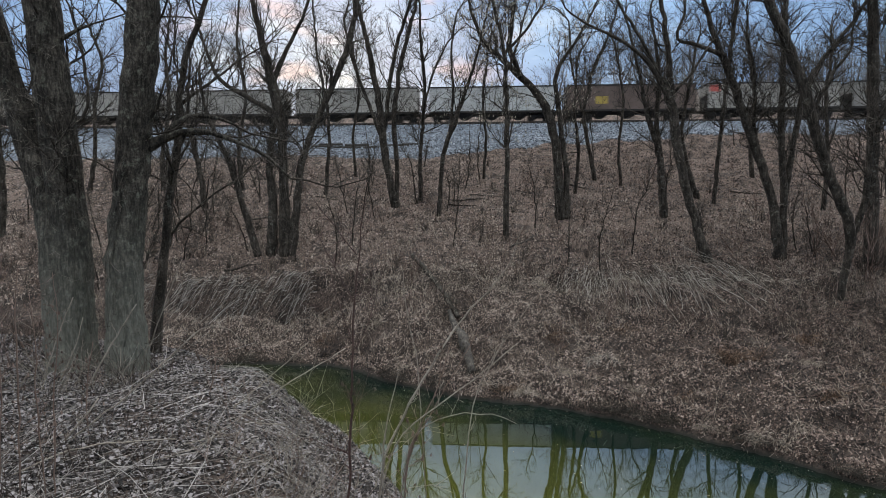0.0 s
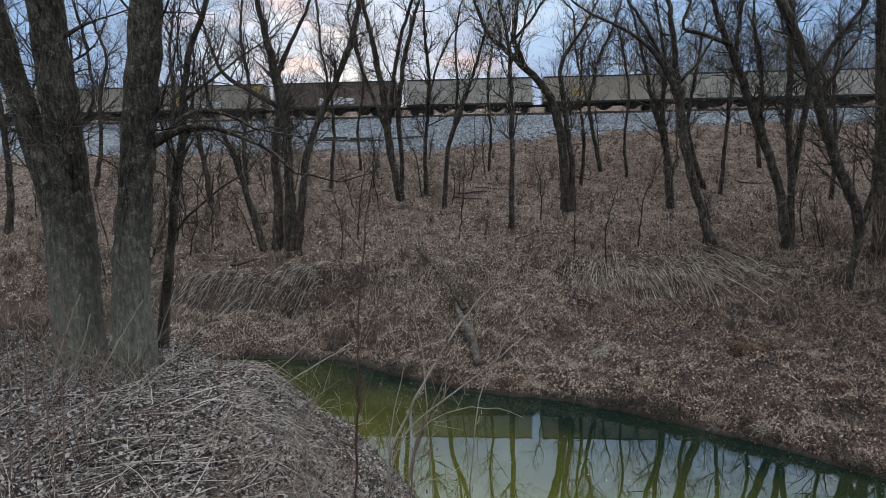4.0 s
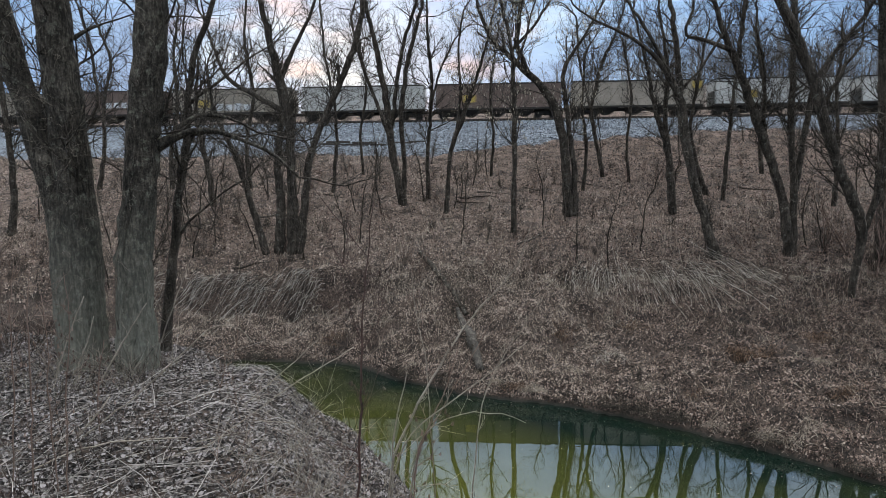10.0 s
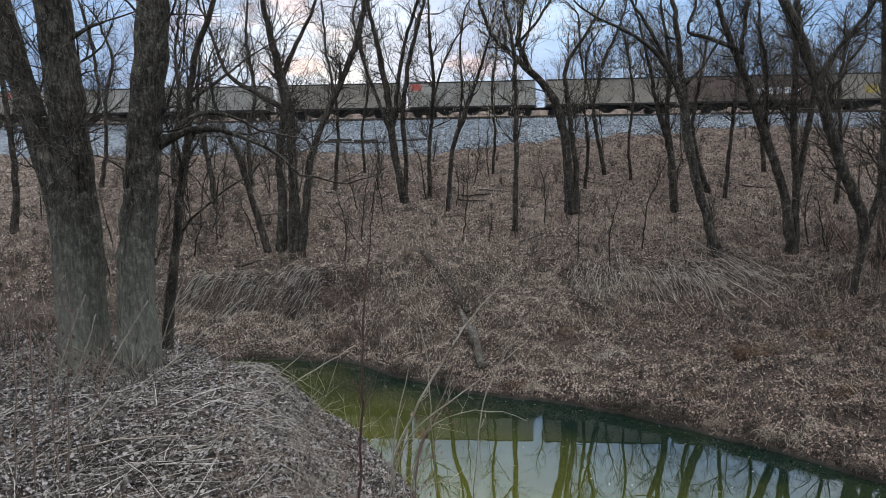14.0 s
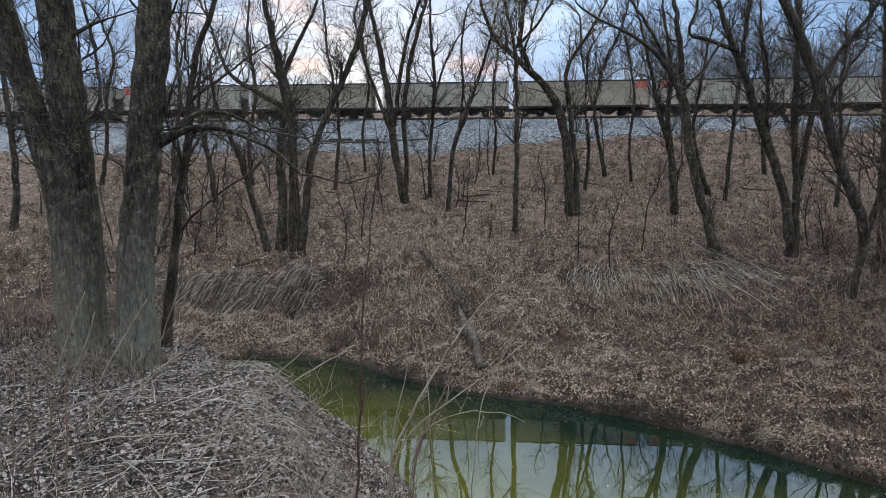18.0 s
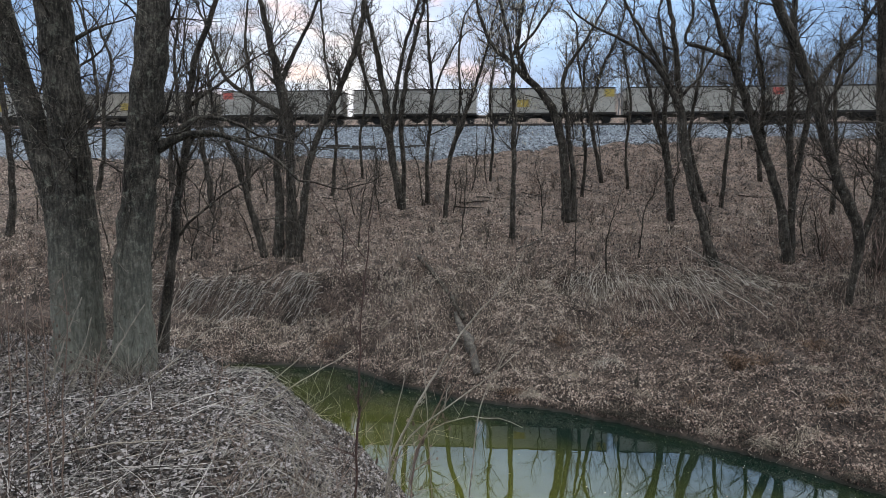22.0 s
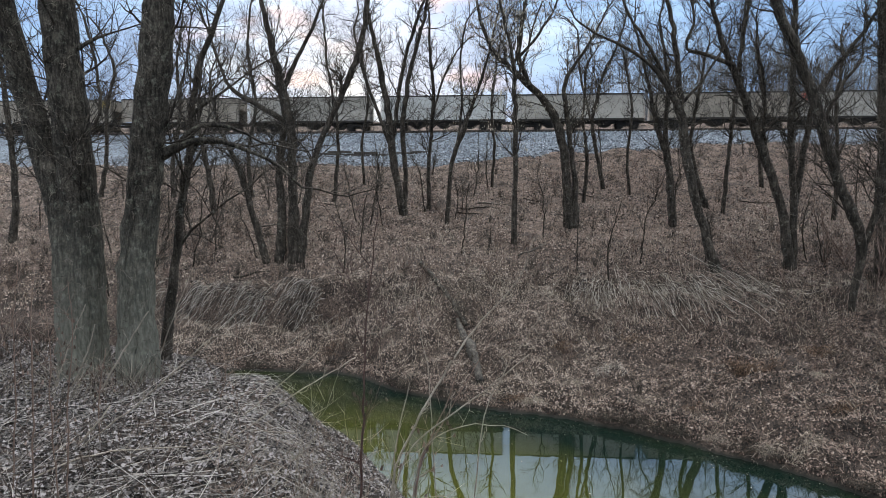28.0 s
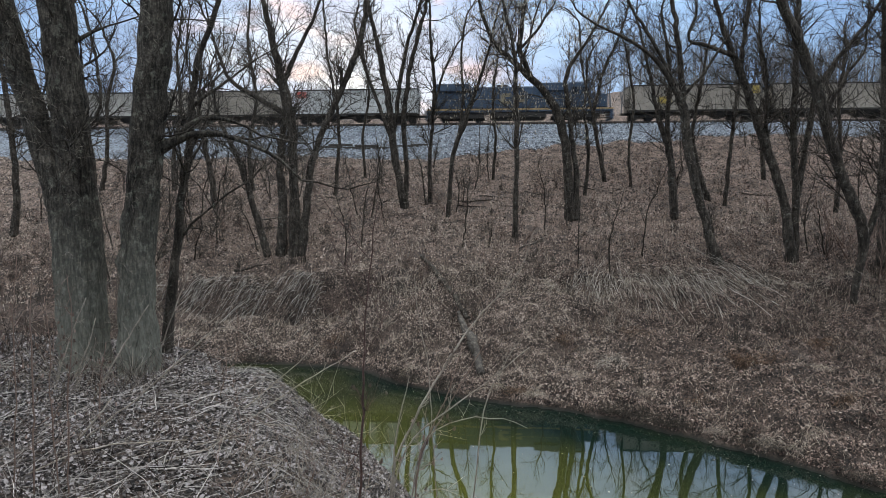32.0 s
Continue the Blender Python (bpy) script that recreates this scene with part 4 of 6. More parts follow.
def bare_tree(kind, x, y, stems):
    """A leafless tree at (x, y). stems: knots (offset across, height above the ground, radius), lower ones first."""
    GROWN[0] += 1
    seed = 100 + GROWN[0]
    rng = np.random.RandomState(seed)
    z = ground_z(x, y)
    words = {"near": ("tall tree with thick furrowed greenish bark", "bare winter tree"), "near2": ("straight grey-brown leafless tree trunk on the slope", "bare winter tree"),
             "slim": ("slender leafless tree on the leafy slope", "bare winter tree"), "keyed": ("crooked leafless tree hung with dry tan seed clusters", "bare winter tree"), "clump": ("crooked leafless tree with several stems on the bank", "bare winter tree")}
    tree = tagged(new("bare_tree"), *words[kind])
    tree.location = (x, y, z)
    near = kind == "near"
    roots = []
    for si, stem in enumerate(stems):
        depth = 0.0
        pts, rad = [], []
        lean = rng.randn() * 0.12
        low = stem[0][1] < 1.2
        for i, (dx, dz, r) in enumerate(stem):
            if i == 0 and low:
                dz = -0.3
            pts.append((dx, 0.06 * lean * max(dz, 0) + (0.02 if si else 0.0) * si, dz))
            rad.append(r)
        if low:
            rad[0] *= 1.1 if near else 1.2
        q, r = refine(pts, rad, 0.35 if near else 0.5, 0.015 if near else 0.03, rng)
        v, f, t = tube(q, r, 16 if near else 9, 0.05, seed * 7 + si)
        under(new("trunk" if low else "limb", mesh_of("stem", v, f, t, BARK_NEAR if near else BARK, True)), tree)
        length = float(np.sum(np.linalg.norm(np.diff(q, axis=0), axis=1)))
        if near and low:
            for k in range(4):
                turn, t0 = rng.rand() * 6.28, int(rng.rand() * len(q) * 0.25)
                t1 = min(len(q), t0 + int(len(q) * (0.35 + 0.5 * rng.rand())))
                a = turn + np.cumsum(rng.randn(t1 - t0) * 0.16)
                line = q[t0:t1] + np.stack([np.cos(a), np.sin(a), 0 * a], -1) * (r[t0:t1] * 1.03)[:, None]
                if len(line) > 3:
                    v, f, t = tube(line, np.full(len(line), 0.006 + 0.010 * rng.rand()), 5, 0.1, k)
                    under(new("vine", mesh_of("vine", v, f, t, BARK_NEAR, True)), tree)
            hair = []
            for k in range(int(length * 20)):
                i = rng.randint(1, len(q) - 1)
                a = rng.rand() * 6.28
                d = np.array([math.cos(a), math.sin(a), 0.0])
                hair.append((q[i] + d * r[i] + np.array([0, 0, 0.35 * rng.rand()]), unit(d + rng.randn(3) * 0.7), 0.12 + 0.55 * rng.rand() ** 2, 0.003 + 0.004 * rng.rand()))
            for share, mat, words2 in ((0, CANE, "short pale dead vine twigs on the bark"), (1, TWIG, "short dark vine twigs on the bark")):
                p0, p1, r0, r1, tips = ramify(hair[share::2], rng, ((1, 0.5, 0.7, 0.9, 4), (0, 0, 0, 0, 2)), 0.3)
                v, f = sticks(p0, p1, r0, r1, 3)
                tagged(under(new("vine_twig", mesh_of("vine_twig", v, f, None, mat)), tree, words2), kind="stuff")
        if kind in ("clump", "keyed"):
            hair = []
            for k in range(int(length * 2.6)):
                i = rng.randint(1, max(2, int(len(q) * 0.7)))
                a = rng.rand() * 6.28
                d = np.array([math.cos(a), math.sin(a), 0.5])
                hair.append((q[i] + d * r[i] * 0.8, unit(d + rng.randn(3) * 0.5), 0.25 + 1.0 * rng.rand() ** 2, 0.008 + 0.006 * rng.rand()))
            p0, p1, r0, r1, tips = ramify(hair, rng, ((1, 0.5, 0.7, 0.9, 3), (0, 0, 0, 0, 1)), 0.3)
            v, f = sticks(p0, p1, r0, r1, 3)
            tagged(under(new("stem_twig", mesh_of("stem_twig", v, f, None, TWIG if si % 3 else CANE)), tree, "short bare shoots along the stem"), kind="stuff")
        n = int(length * {"near": 0.9, "clump": 1.05 if -8 < x < 20 else 1.6, "keyed": 1.2}.get(kind, 1.5))
        for _ in range(n):
            f = (0.45 if near else 0.32) + (0.55 if near else 0.68) * rng.rand() ** 0.8
            k = min(len(q) - 2, int(f * (len(q) - 1)))
            d = unit(q[k + 1] - q[k])
            out = unit(np.cross(d, rng.randn(3)))
            roots.append((q[k], unit(d * 0.75 + out * (0.55 + 0.6 * rng.rand()) + np.array([0, 0, 0.2])), (1.6 + 2.8 * rng.rand()) * (1.25 - 0.6 * f), min(0.05, max(0.014, r[k] * 0.36))))
        roots.append((q[-1], unit(q[-1] - q[-2]), 2.6, r[-1]))
    levels = ((1, 0.55, 0.6, 0.78, 6), (1, 0.5, 0.62, 0.8, 4), (1, 0.5, 0.75, 0.8, 3), (0, 0, 0, 0, 1))
    p0, p1, r0, r1, tips = ramify(roots, rng, levels, 0.23)
    keep = r0 > 0.011
    for name, sel, mat in (("branchwork", keep, BARK), ("twig_spray", ~keep, TWIG)):
        v, f = sticks(p0[sel], p1[sel], r0[sel], r1[sel], 4 if name == "branchwork" else 3)
        tagged(under(new(name, mesh_of(name, v, f, None, mat)), tree), kind="stuff")
    if kind == "keyed":
        pick = tips[rng.rand(len(tips)) < 0.45]
        a = pick + rng.randn(len(pick), 3) * 0.04
        v, f = sticks(a, a + np.array([0, 0, -0.13]) + rng.randn(len(pick), 3) * 0.03, np.full(len(pick), 0.012), np.full(len(pick), 0.03), 3)
        tagged(under(new("seed_tassels", mesh_of("seed_tassels", v, f, None, SEED)), tree, "dry tan hanging seed clusters"), kind="stuff")
    return tree


bare_tree('near', -10.09, 17.42, [
    [(-0.01, -0.11, 0.653), (-0.22, 2.31, 0.544), (-0.46, 4.66, 0.435), (-0.93, 6.12, 0.357), (-1.38, 7.7, 0.326), (-1.68, 9.03, 0.311), (-2.04, 10.77, 0.28)],
    [(-0.01, -0.11, 0.497), (0.1, 3.1, 0.466), (0.01, 5.42, 0.466), (-0.14, 7.24, 0.466), (-0.28, 9.01, 0.443), (-0.32, 10.75, 0.42)],
    [(-0.1, 8.86, 0.08), (0.27, 9.05, 0.06), (0.51, 9.3, 0.05), (0.84, 9.19, 0.04), (1.05, 9.4, 0.025)]])
bare_tree('near', -8.57, 16.92, [
    [(0.15, -0.17, 0.543), (0.17, 1.32, 0.483), (0.2, 3.02, 0.453), (0.42, 4.53, 0.438), (0.68, 6.74, 0.423), (0.95, 8.75, 0.408), (1.09, 10.85, 0.377)],
    [(0.73, 5.89, 0.19), (1.09, 6.11, 0.15), (1.5, 6.24, 0.115), (1.85, 6.47, 0.085), (2.37, 6.45, 0.07), (3.11, 6.2, 0.055), (3.99, 5.86, 0.042), (4.71, 5.14, 0.03)],
    [(1.44, 6.24, 0.1), (1.67, 6.75, 0.07), (2.02, 6.92, 0.06), (2.61, 6.82, 0.05), (3.27, 6.56, 0.032)]])
bare_tree('slim', -8.63, 19.02, [
    [(0.02, 0.56, 0.155), (0.43, 3.24, 0.129), (0.86, 5.43, 0.116), (1.1, 6.59, 0.103), (1.06, 7.74, 0.097), (1.51, 9.03, 0.09), (2.02, 10.29, 0.071), (2.36, 11.23, 0.052)],
    [(0.87, 5.6, 0.077), (0.62, 6.52, 0.084), (1.23, 6.84, 0.058), (2.05, 6.71, 0.045), (2.8, 6.49, 0.032)],
    [(1.04, 7.41, 0.064), (1.7, 7.89, 0.045), (2.39, 8.37, 0.032)]])
bare_tree('slim', -32.65, 47.62, [
    [(0, -0.09, 0.258), (0.47, 2.96, 0.242), (0.42, 6.3, 0.21), (0.2, 9.6, 0.194), (-0.2, 14.46, 0.145)]])
bare_tree('slim', -30.35, 49.52, [
    [(0, -0.24, 0.202), (0.09, 3.7, 0.185), (3.95, 8.81, 0.118), (3.45, 13.87, 0.101), (2.78, 16.36, 0.084)]])
bare_tree('slim', -30.87, 56.92, [
    [(0, -0.07, 0.193), (0.75, 3.41, 0.174), (0.77, 7.35, 0.154), (1.79, 11.22, 0.116), (0.55, 14.59, 0.097)]])
bare_tree('clump', -11.0, 43.42, [
    [(-1.17, -0.03, 0.236), (-2.18, 3.48, 0.206), (-3.34, 7.31, 0.162), (-4.49, 9.58, 0.118), (-4.81, 12.18, 0.088)],
    [(-0.32, -0.24, 0.324), (-0.17, 3.45, 0.295), (-0.25, 7.27, 0.221), (0.41, 10.26, 0.133)],
    [(0.6, 0.34, 0.354), (0.64, 5.36, 0.309), (0.59, 9.14, 0.324), (0.07, 11.38, 0.354), (-0.36, 13.6, 0.236), (-0.99, 16.51, 0.177), (-1.49, 18.67, 0.133)],
    [(0.99, 0.33, 0.28), (1.82, 6.11, 0.236), (2.62, 8.36, 0.206), (4.25, 11.7, 0.206), (5.3, 14.26, 0.191), (5.74, 16.43, 0.177), (5.94, 18.58, 0.133)],
    [(0.3, 9.52, 0.206), (-1.85, 10.74, 0.177), (-3.62, 11.72, 0.133), (-4.28, 13.64, 0.088), (-4.99, 15.84, 0.074)],
    [(0.09, 11.75, 0.191), (1.12, 13.94, 0.133), (2.12, 15.75, 0.103), (2.95, 17.9, 0.074)]])
bare_tree('slim', -18.61, 51.42, [
    [(0, -0.2, 0.227), (-0.26, 2.62, 0.227), (-0.85, 5.32, 0.174), (-1.15, 7.99, 0.122), (-0.74, 11.49, 0.087)]])
bare_tree('slim', -24.01, 56.22, [
    [(0, -0.16, 0.191), (0.05, 3.3, 0.191), (0.92, 7.18, 0.153), (0.68, 11.49, 0.114), (1.41, 15.72, 0.076)]])
bare_tree('slim', -9.51, 54.62, [
    [(0, 0.12, 0.148), (0.46, 3.95, 0.148), (0.37, 7.25, 0.111), (-0.35, 11.45, 0.093), (-0.69, 15.58, 0.074)]])
bare_tree('clump', -3.25, 51.12, [
    [(0, 0.07, 0.295), (-0.42, 1.98, 0.277), (-0.82, 4.22, 0.312), (-1.15, 7.77, 0.277), (-1.89, 12.13, 0.208), (-2.69, 15.57, 0.139), (-3.15, 18.11, 0.104)],
    [(0.05, 0.16, 0.191), (0.19, 2.87, 0.173), (-0.09, 6.87, 0.208), (0.49, 11.24, 0.173), (1.71, 15.51, 0.121), (2.11, 18.04, 0.087)],
    [(-0.93, 5.56, 0.173), (-0.24, 10.38, 0.156), (0.3, 12.96, 0.139), (1.46, 16.36, 0.104)],
    [(-0.98, 5.11, 0.156), (-2.08, 8.22, 0.139), (-3.32, 11.72, 0.121), (-3.9, 14.73, 0.087)]])
bare_tree('slim', -1.23, 52.72, [
    [(0, 0.18, 0.179), (-0.09, 3.33, 0.161), (0.19, 6.53, 0.143), (0.42, 9.69, 0.143), (0.06, 12.82, 0.107), (0.01, 15.47, 0.089)],
    [(0.25, 7.44, 0.089), (1.08, 10.58, 0.089), (2.25, 12.79, 0.072)]])
bare_tree('keyed', 0.16, 49.62, [
    [(0, 0.29, 0.168), (0.25, 3, 0.168), (0.5, 5.17, 0.185), (1.22, 6.88, 0.185), (2.11, 9.43, 0.135), (2.99, 11.95, 0.101), (3.83, 15.69, 0.084)],
    [(0.72, 5.6, 0.101), (1.28, 9.02, 0.101), (1.01, 12.4, 0.084), (1.47, 15.3, 0.067)]])
bare_tree('keyed', 4.96, 45.02, [
    [(0, -0.13, 0.199), (0.05, 4.07, 0.168), (0.05, 7.99, 0.183), (-0.03, 11.07, 0.153), (-0.18, 13.36, 0.122), (-0.87, 15.63, 0.107), (-1.33, 17.87, 0.076)],
    [(-0.03, 11.27, 0.092), (0.8, 13.35, 0.076), (1.38, 15.6, 0.061)]])
bare_tree('keyed', 9.39, 47.32, [
    [(-0.08, -0.26, 0.353), (-0.19, 2.92, 0.321), (-0.42, 5, 0.321), (-0.85, 7.06, 0.321), (-1.44, 8.69, 0.289), (-2.48, 9.72, 0.257), (-3.51, 10.73, 0.241), (-4.74, 11.75, 0.193), (-5.97, 12.96, 0.144), (-6.81, 15.15, 0.112), (-7.2, 17.5, 0.08)],
    [(-3.06, 10.25, 0.209), (-4.08, 12.34, 0.193), (-3.76, 14.32, 0.144), (-3.35, 17.07, 0.096)],
    [(0.38, -0.23, 0.241), (0.39, 3.33, 0.209), (-0.18, 7.05, 0.177), (-0.63, 10.7, 0.161), (0.19, 11.89, 0.128), (1.2, 13.27, 0.096), (2.16, 15.04, 0.08)],
    [(-4.37, 11.95, 0.128), (-2.73, 13.52, 0.096), (-1.51, 15.48, 0.08)]])
bare_tree('slim', 14.14, 56.12, [
    [(0, 0.03, 0.171), (-0.74, 3.08, 0.171), (-1.26, 6, 0.152), (-0.38, 9.82, 0.133), (0.85, 12.18, 0.095), (1.49, 14.51, 0.076)],
    [(-1.16, 5.52, 0.114), (-2.33, 9.85, 0.095), (-2.61, 13.63, 0.076)]])
bare_tree('slim', 11.5, 52.42, [
    [(0, -0.11, 0.142), (0.29, 3.57, 0.142), (-0.21, 6.75, 0.107), (-0.02, 10.77, 0.089)]])
bare_tree('slim', 17.26, 47.72, [
    [(0, 0.06, 0.275), (-0.34, 3.65, 0.259), (-0.83, 6.15, 0.227), (-1.53, 7.4, 0.194), (-1.77, 9.04, 0.146), (-2.23, 11.08, 0.113), (-3.13, 14.3, 0.081)],
    [(-0.41, 4.49, 0.178), (-0.81, 6.98, 0.194), (-0.62, 9.84, 0.162), (-1.02, 12.67, 0.113), (-1.49, 15.08, 0.081)]])
bare_tree('clump', 17.41, 40.12, [
    [(0.07, -0.11, 0.313), (-0.76, 2.14, 0.272), (-1.55, 4.65, 0.272), (-2.15, 7.12, 0.299), (-2.58, 9.9, 0.286), (-3.35, 11.28, 0.163), (-4.4, 12.83, 0.136), (-6.17, 14.03, 0.095), (-7.95, 14.73, 0.068), (-9.34, 15.75, 0.054)],
    [(-2.5, 9.56, 0.218), (-2.83, 12.64, 0.191), (-3.09, 14.67, 0.15), (-3.67, 17.34, 0.122)],
    [(-3.17, 11.11, 0.122), (-4.45, 13.68, 0.109), (-5.88, 15.71, 0.082), (-6.6, 17.38, 0.068)],
    [(-2.46, 10.59, 0.109), (-1.27, 11.94, 0.082), (-0.28, 13.63, 0.054)]])
bare_tree('slim', 21.14, 51.12, [
    [(0, 0.06, 0.225), (-0.99, 2.86, 0.173), (-1.51, 5.09, 0.156), (-0.98, 8.6, 0.121), (-0.42, 12.06, 0.087)]])
bare_tree('slim', 21.9, 49.82, [
    [(0, 0.06, 0.152), (0.26, 4.08, 0.152), (0.5, 7.1, 0.135), (0.75, 10.08, 0.118), (1.06, 13.44, 0.101), (1.21, 16.34, 0.085)]])
bare_tree('clump', 22.2, 40.52, [
    [(0.07, -0.07, 0.302), (-0.57, 3.82, 0.275), (-1.74, 6.86, 0.275), (-2.77, 9.5, 0.275), (-3.72, 11.94, 0.247), (-4.25, 13.14, 0.192), (-5.01, 14.85, 0.151), (-5.65, 17.22, 0.124)],
    [(-4.03, 12.73, 0.165), (-5.06, 13.22, 0.137), (-5.95, 13.51, 0.124), (-7.36, 13.66, 0.096), (-6.53, 15.38, 0.082), (-6.93, 16.9, 0.069)],
    [(-3.72, 12.11, 0.137), (-3.54, 13.82, 0.124), (-3.29, 15.51, 0.096), (-3.12, 17.52, 0.069)],
    [(0.22, 0, 0.234), (0.18, 3.99, 0.22), (-0.25, 8.6, 0.206), (-0.23, 12.07, 0.192), (-0.21, 15.47, 0.165), (-0.51, 17.49, 0.137)],
    [(0.25, 3.99, 0.192), (0.76, 8.41, 0.192), (1.24, 11.02, 0.165), (2.22, 12.45, 0.137), (4.52, 15.41, 0.11), (5.1, 16.75, 0.082)],
    [(-0.48, 3.28, 0.137), (-1.23, 5.79, 0.124), (-2.04, 8.1, 0.11), (-2, 11.4, 0.096), (-2.74, 14.15, 0.082)]])
bare_tree('clump', 21.94, 33.72, [
    [(-0.06, 0.27, 0.149), (0.27, 2.48, 0.206), (0.49, 3.99, 0.274), (-0.66, 6.22, 0.274), (-1.49, 7.89, 0.263), (-2.1, 9.95, 0.274), (-2.9, 12.27, 0.274), (-3.71, 13.99, 0.274), (-4.52, 15.69, 0.252), (-5.27, 17.09, 0.229)],
    [(0.48, 3.69, 0.183), (1.05, 5.19, 0.172), (1.23, 8.15, 0.149), (2, 11.06, 0.114)],
    [(-2.08, 9.95, 0.114), (-1.29, 11.96, 0.091), (-0.2, 13.38, 0.069)]])
bare_tree('near2', 27.71, 39.82, [
    [(0, 0.04, 0.378), (-0.17, 5.19, 0.351), (-0.49, 10.38, 0.351), (-0.72, 15.43, 0.297), (-0.91, 17.41, 0.27)]])
bare_tree('slim', 29.98, 40.82, [
    [(0, -0.09, 0.277), (-0.67, 4.65, 0.249), (-0.29, 9.96, 0.194), (-0.98, 15.14, 0.138)]])
bare_tree('slim', 29.54, 48.12, [
    [(0, 0.12, 0.163), (0.2, 4.35, 0.147), (-0.23, 8.51, 0.131), (0.18, 12.59, 0.098)]])
bare_tree('slim', 27.48, 54.92, [
    [(0, -0.17, 0.186), (-0.38, 3.19, 0.168), (-0.05, 6.98, 0.149), (-0.94, 11.18, 0.112)]])
bare_tree('slim', 15.98, 54.72, [
    [(0, 0.12, 0.13), (-0.3, 3.48, 0.111), (0.11, 7.25, 0.111), (-0.68, 11.45, 0.093)]])
bare_tree('slim', 4.29, 57.42, [
    [(0, 0.1, 0.117), (0.27, 3.61, 0.117), (-0.11, 7.57, 0.097), (0.56, 11.95, 0.078)]])
bare_tree('slim', -7.32, 58.72, [
    [(0, -0.03, 0.12), (-0.32, 3.57, 0.12), (0.46, 7.6, 0.1), (-0.19, 12.09, 0.08)]])
bare_tree('slim', -16.78, 55.42, [
    [(0, -0.22, 0.188), (-0.31, 3.68, 0.169), (0.61, 7.97, 0.132), (-0.14, 12.68, 0.113), (0.27, 16.37, 0.075)]])
# three unseen trees added right of the view, to darken bank and water there
bare_tree('slim', 25.67, 32.32, [
    [(0, -0.2, 0.285), (-0.87, 3.91, 0.263), (-0.65, 9.02, 0.219), (-1.59, 14.52, 0.153)],
    [(-0.88, 6.2, 0.153), (0.1, 10.4, 0.11), (0.64, 14.49, 0.088)]])
bare_tree('slim', 32.39, 37.52, [
    [(0, 0.02, 0.305), (0.13, 4.74, 0.28), (-0.8, 10.31, 0.229), (-0.55, 15.38, 0.153)]])
bare_tree('slim', 22.34, 26.72, [
    [(0, -0.02, 0.272), (0.15, 4.38, 0.236), (-0.48, 9.58, 0.181), (-0.12, 14.11, 0.127)]])


# ---- litter, weeds, canes and brush ----
def blades(name, p0, p1, r0, r1, mat, label, category):
    v, f = sticks(p0, p1, r0, r1, 3)
    return tagged(new(name, mesh_of(name, v, f, None, mat)), label, category, kind="stuff")


def scatter_leaves(name, x, y, size, mat, label, lift=0.015, seed=0, z=None, flat=0.5, lobed=False):
    """Curled fallen leaves, each a folded pair of blades, lying at all angles."""
    rng = np.random.RandomState(seed)
    n = len(x)
    z = land(x, y) if z is None else z
    a = rng.rand(n) * 2 * math.pi
    w = size * (0.12 + 0.28 * rng.rand(n))
    tilt = rng.randn(n, 2) * flat
    u = np.stack([np.cos(a), np.sin(a), tilt[:, 0]], -1) * size[:, None] * 0.5
    s = np.stack([-np.sin(a), np.cos(a), tilt[:, 1]], -1) * w[:, None]
    sx, sy = land(x + 0.12, y, False) - land(x - 0.12, y, False), land(x, y + 0.12, False) - land(x, y - 0.12, False)
    if flat > 0.1:
        for e in (u, s):
            full = np.linalg.norm(e, axis=1)
            e[:, 2] += np.clip((e[:, 0] * sx + e[:, 1] * sy) / 0.24, -0.9 * full, 0.9 * full)
            e *= (full / np.linalg.norm(e, axis=1))[:, None]
    c = np.stack([x, y, z + lift + size * 0.12], -1)
    fold = (rng.rand(n) - 0.35) * size * 0.35
    s0, s1 = s.copy(), -s
    s0[:, 2] += fold
    s1[:, 2] += fold
    if lobed:
        spin = a[:, None] + np.arange(5) * 1.2566 + rng.randn(n, 5) * 0.25
        reach = size[:, None] * (0.28 + 0.42 * rng.rand(n, 5))
        edge = np.stack([np.cos(spin) * reach, np.sin(spin) * reach, size[:, None] * (rng.rand(n, 5) * 0.75 - 0.2)], -1)
        verts = np.concatenate([c[:, None], c[:, None] + edge], 1).reshape(-1, 3)
        b = np.arange(n) * 6
        tris = np.stack([np.stack([b, b + 1 + k, b + 1 + (k + 1) % 5], -1) for k in range(5)], 1).reshape(-1, 3)
        return tagged(new(name, mesh_of(name, verts, None, tris, mat)), label, "leaf litter", kind="stuff")
    verts = np.stack([c - u, c + s0, c + u, c + s1], 1).reshape(-1, 3)
    b = np.arange(n) * 4
    tris = np.concatenate([np.stack([b, b + 1, b + 2], -1), np.stack([b, b + 2, b + 3], -1)])
    order = np.argsort(np.concatenate([b, b]), kind="stable")
    return tagged(new(name, mesh_of(name, verts, None, tris[order], mat)), label, "leaf litter", kind="stuff")


def seeded(n, x0, x1, y0, y1, seed):
    rng = np.random.RandomState(seed)
    return x0 + (x1 - x0) * rng.rand(n), y0 + (y1 - y0) * rng.rand(n), rng


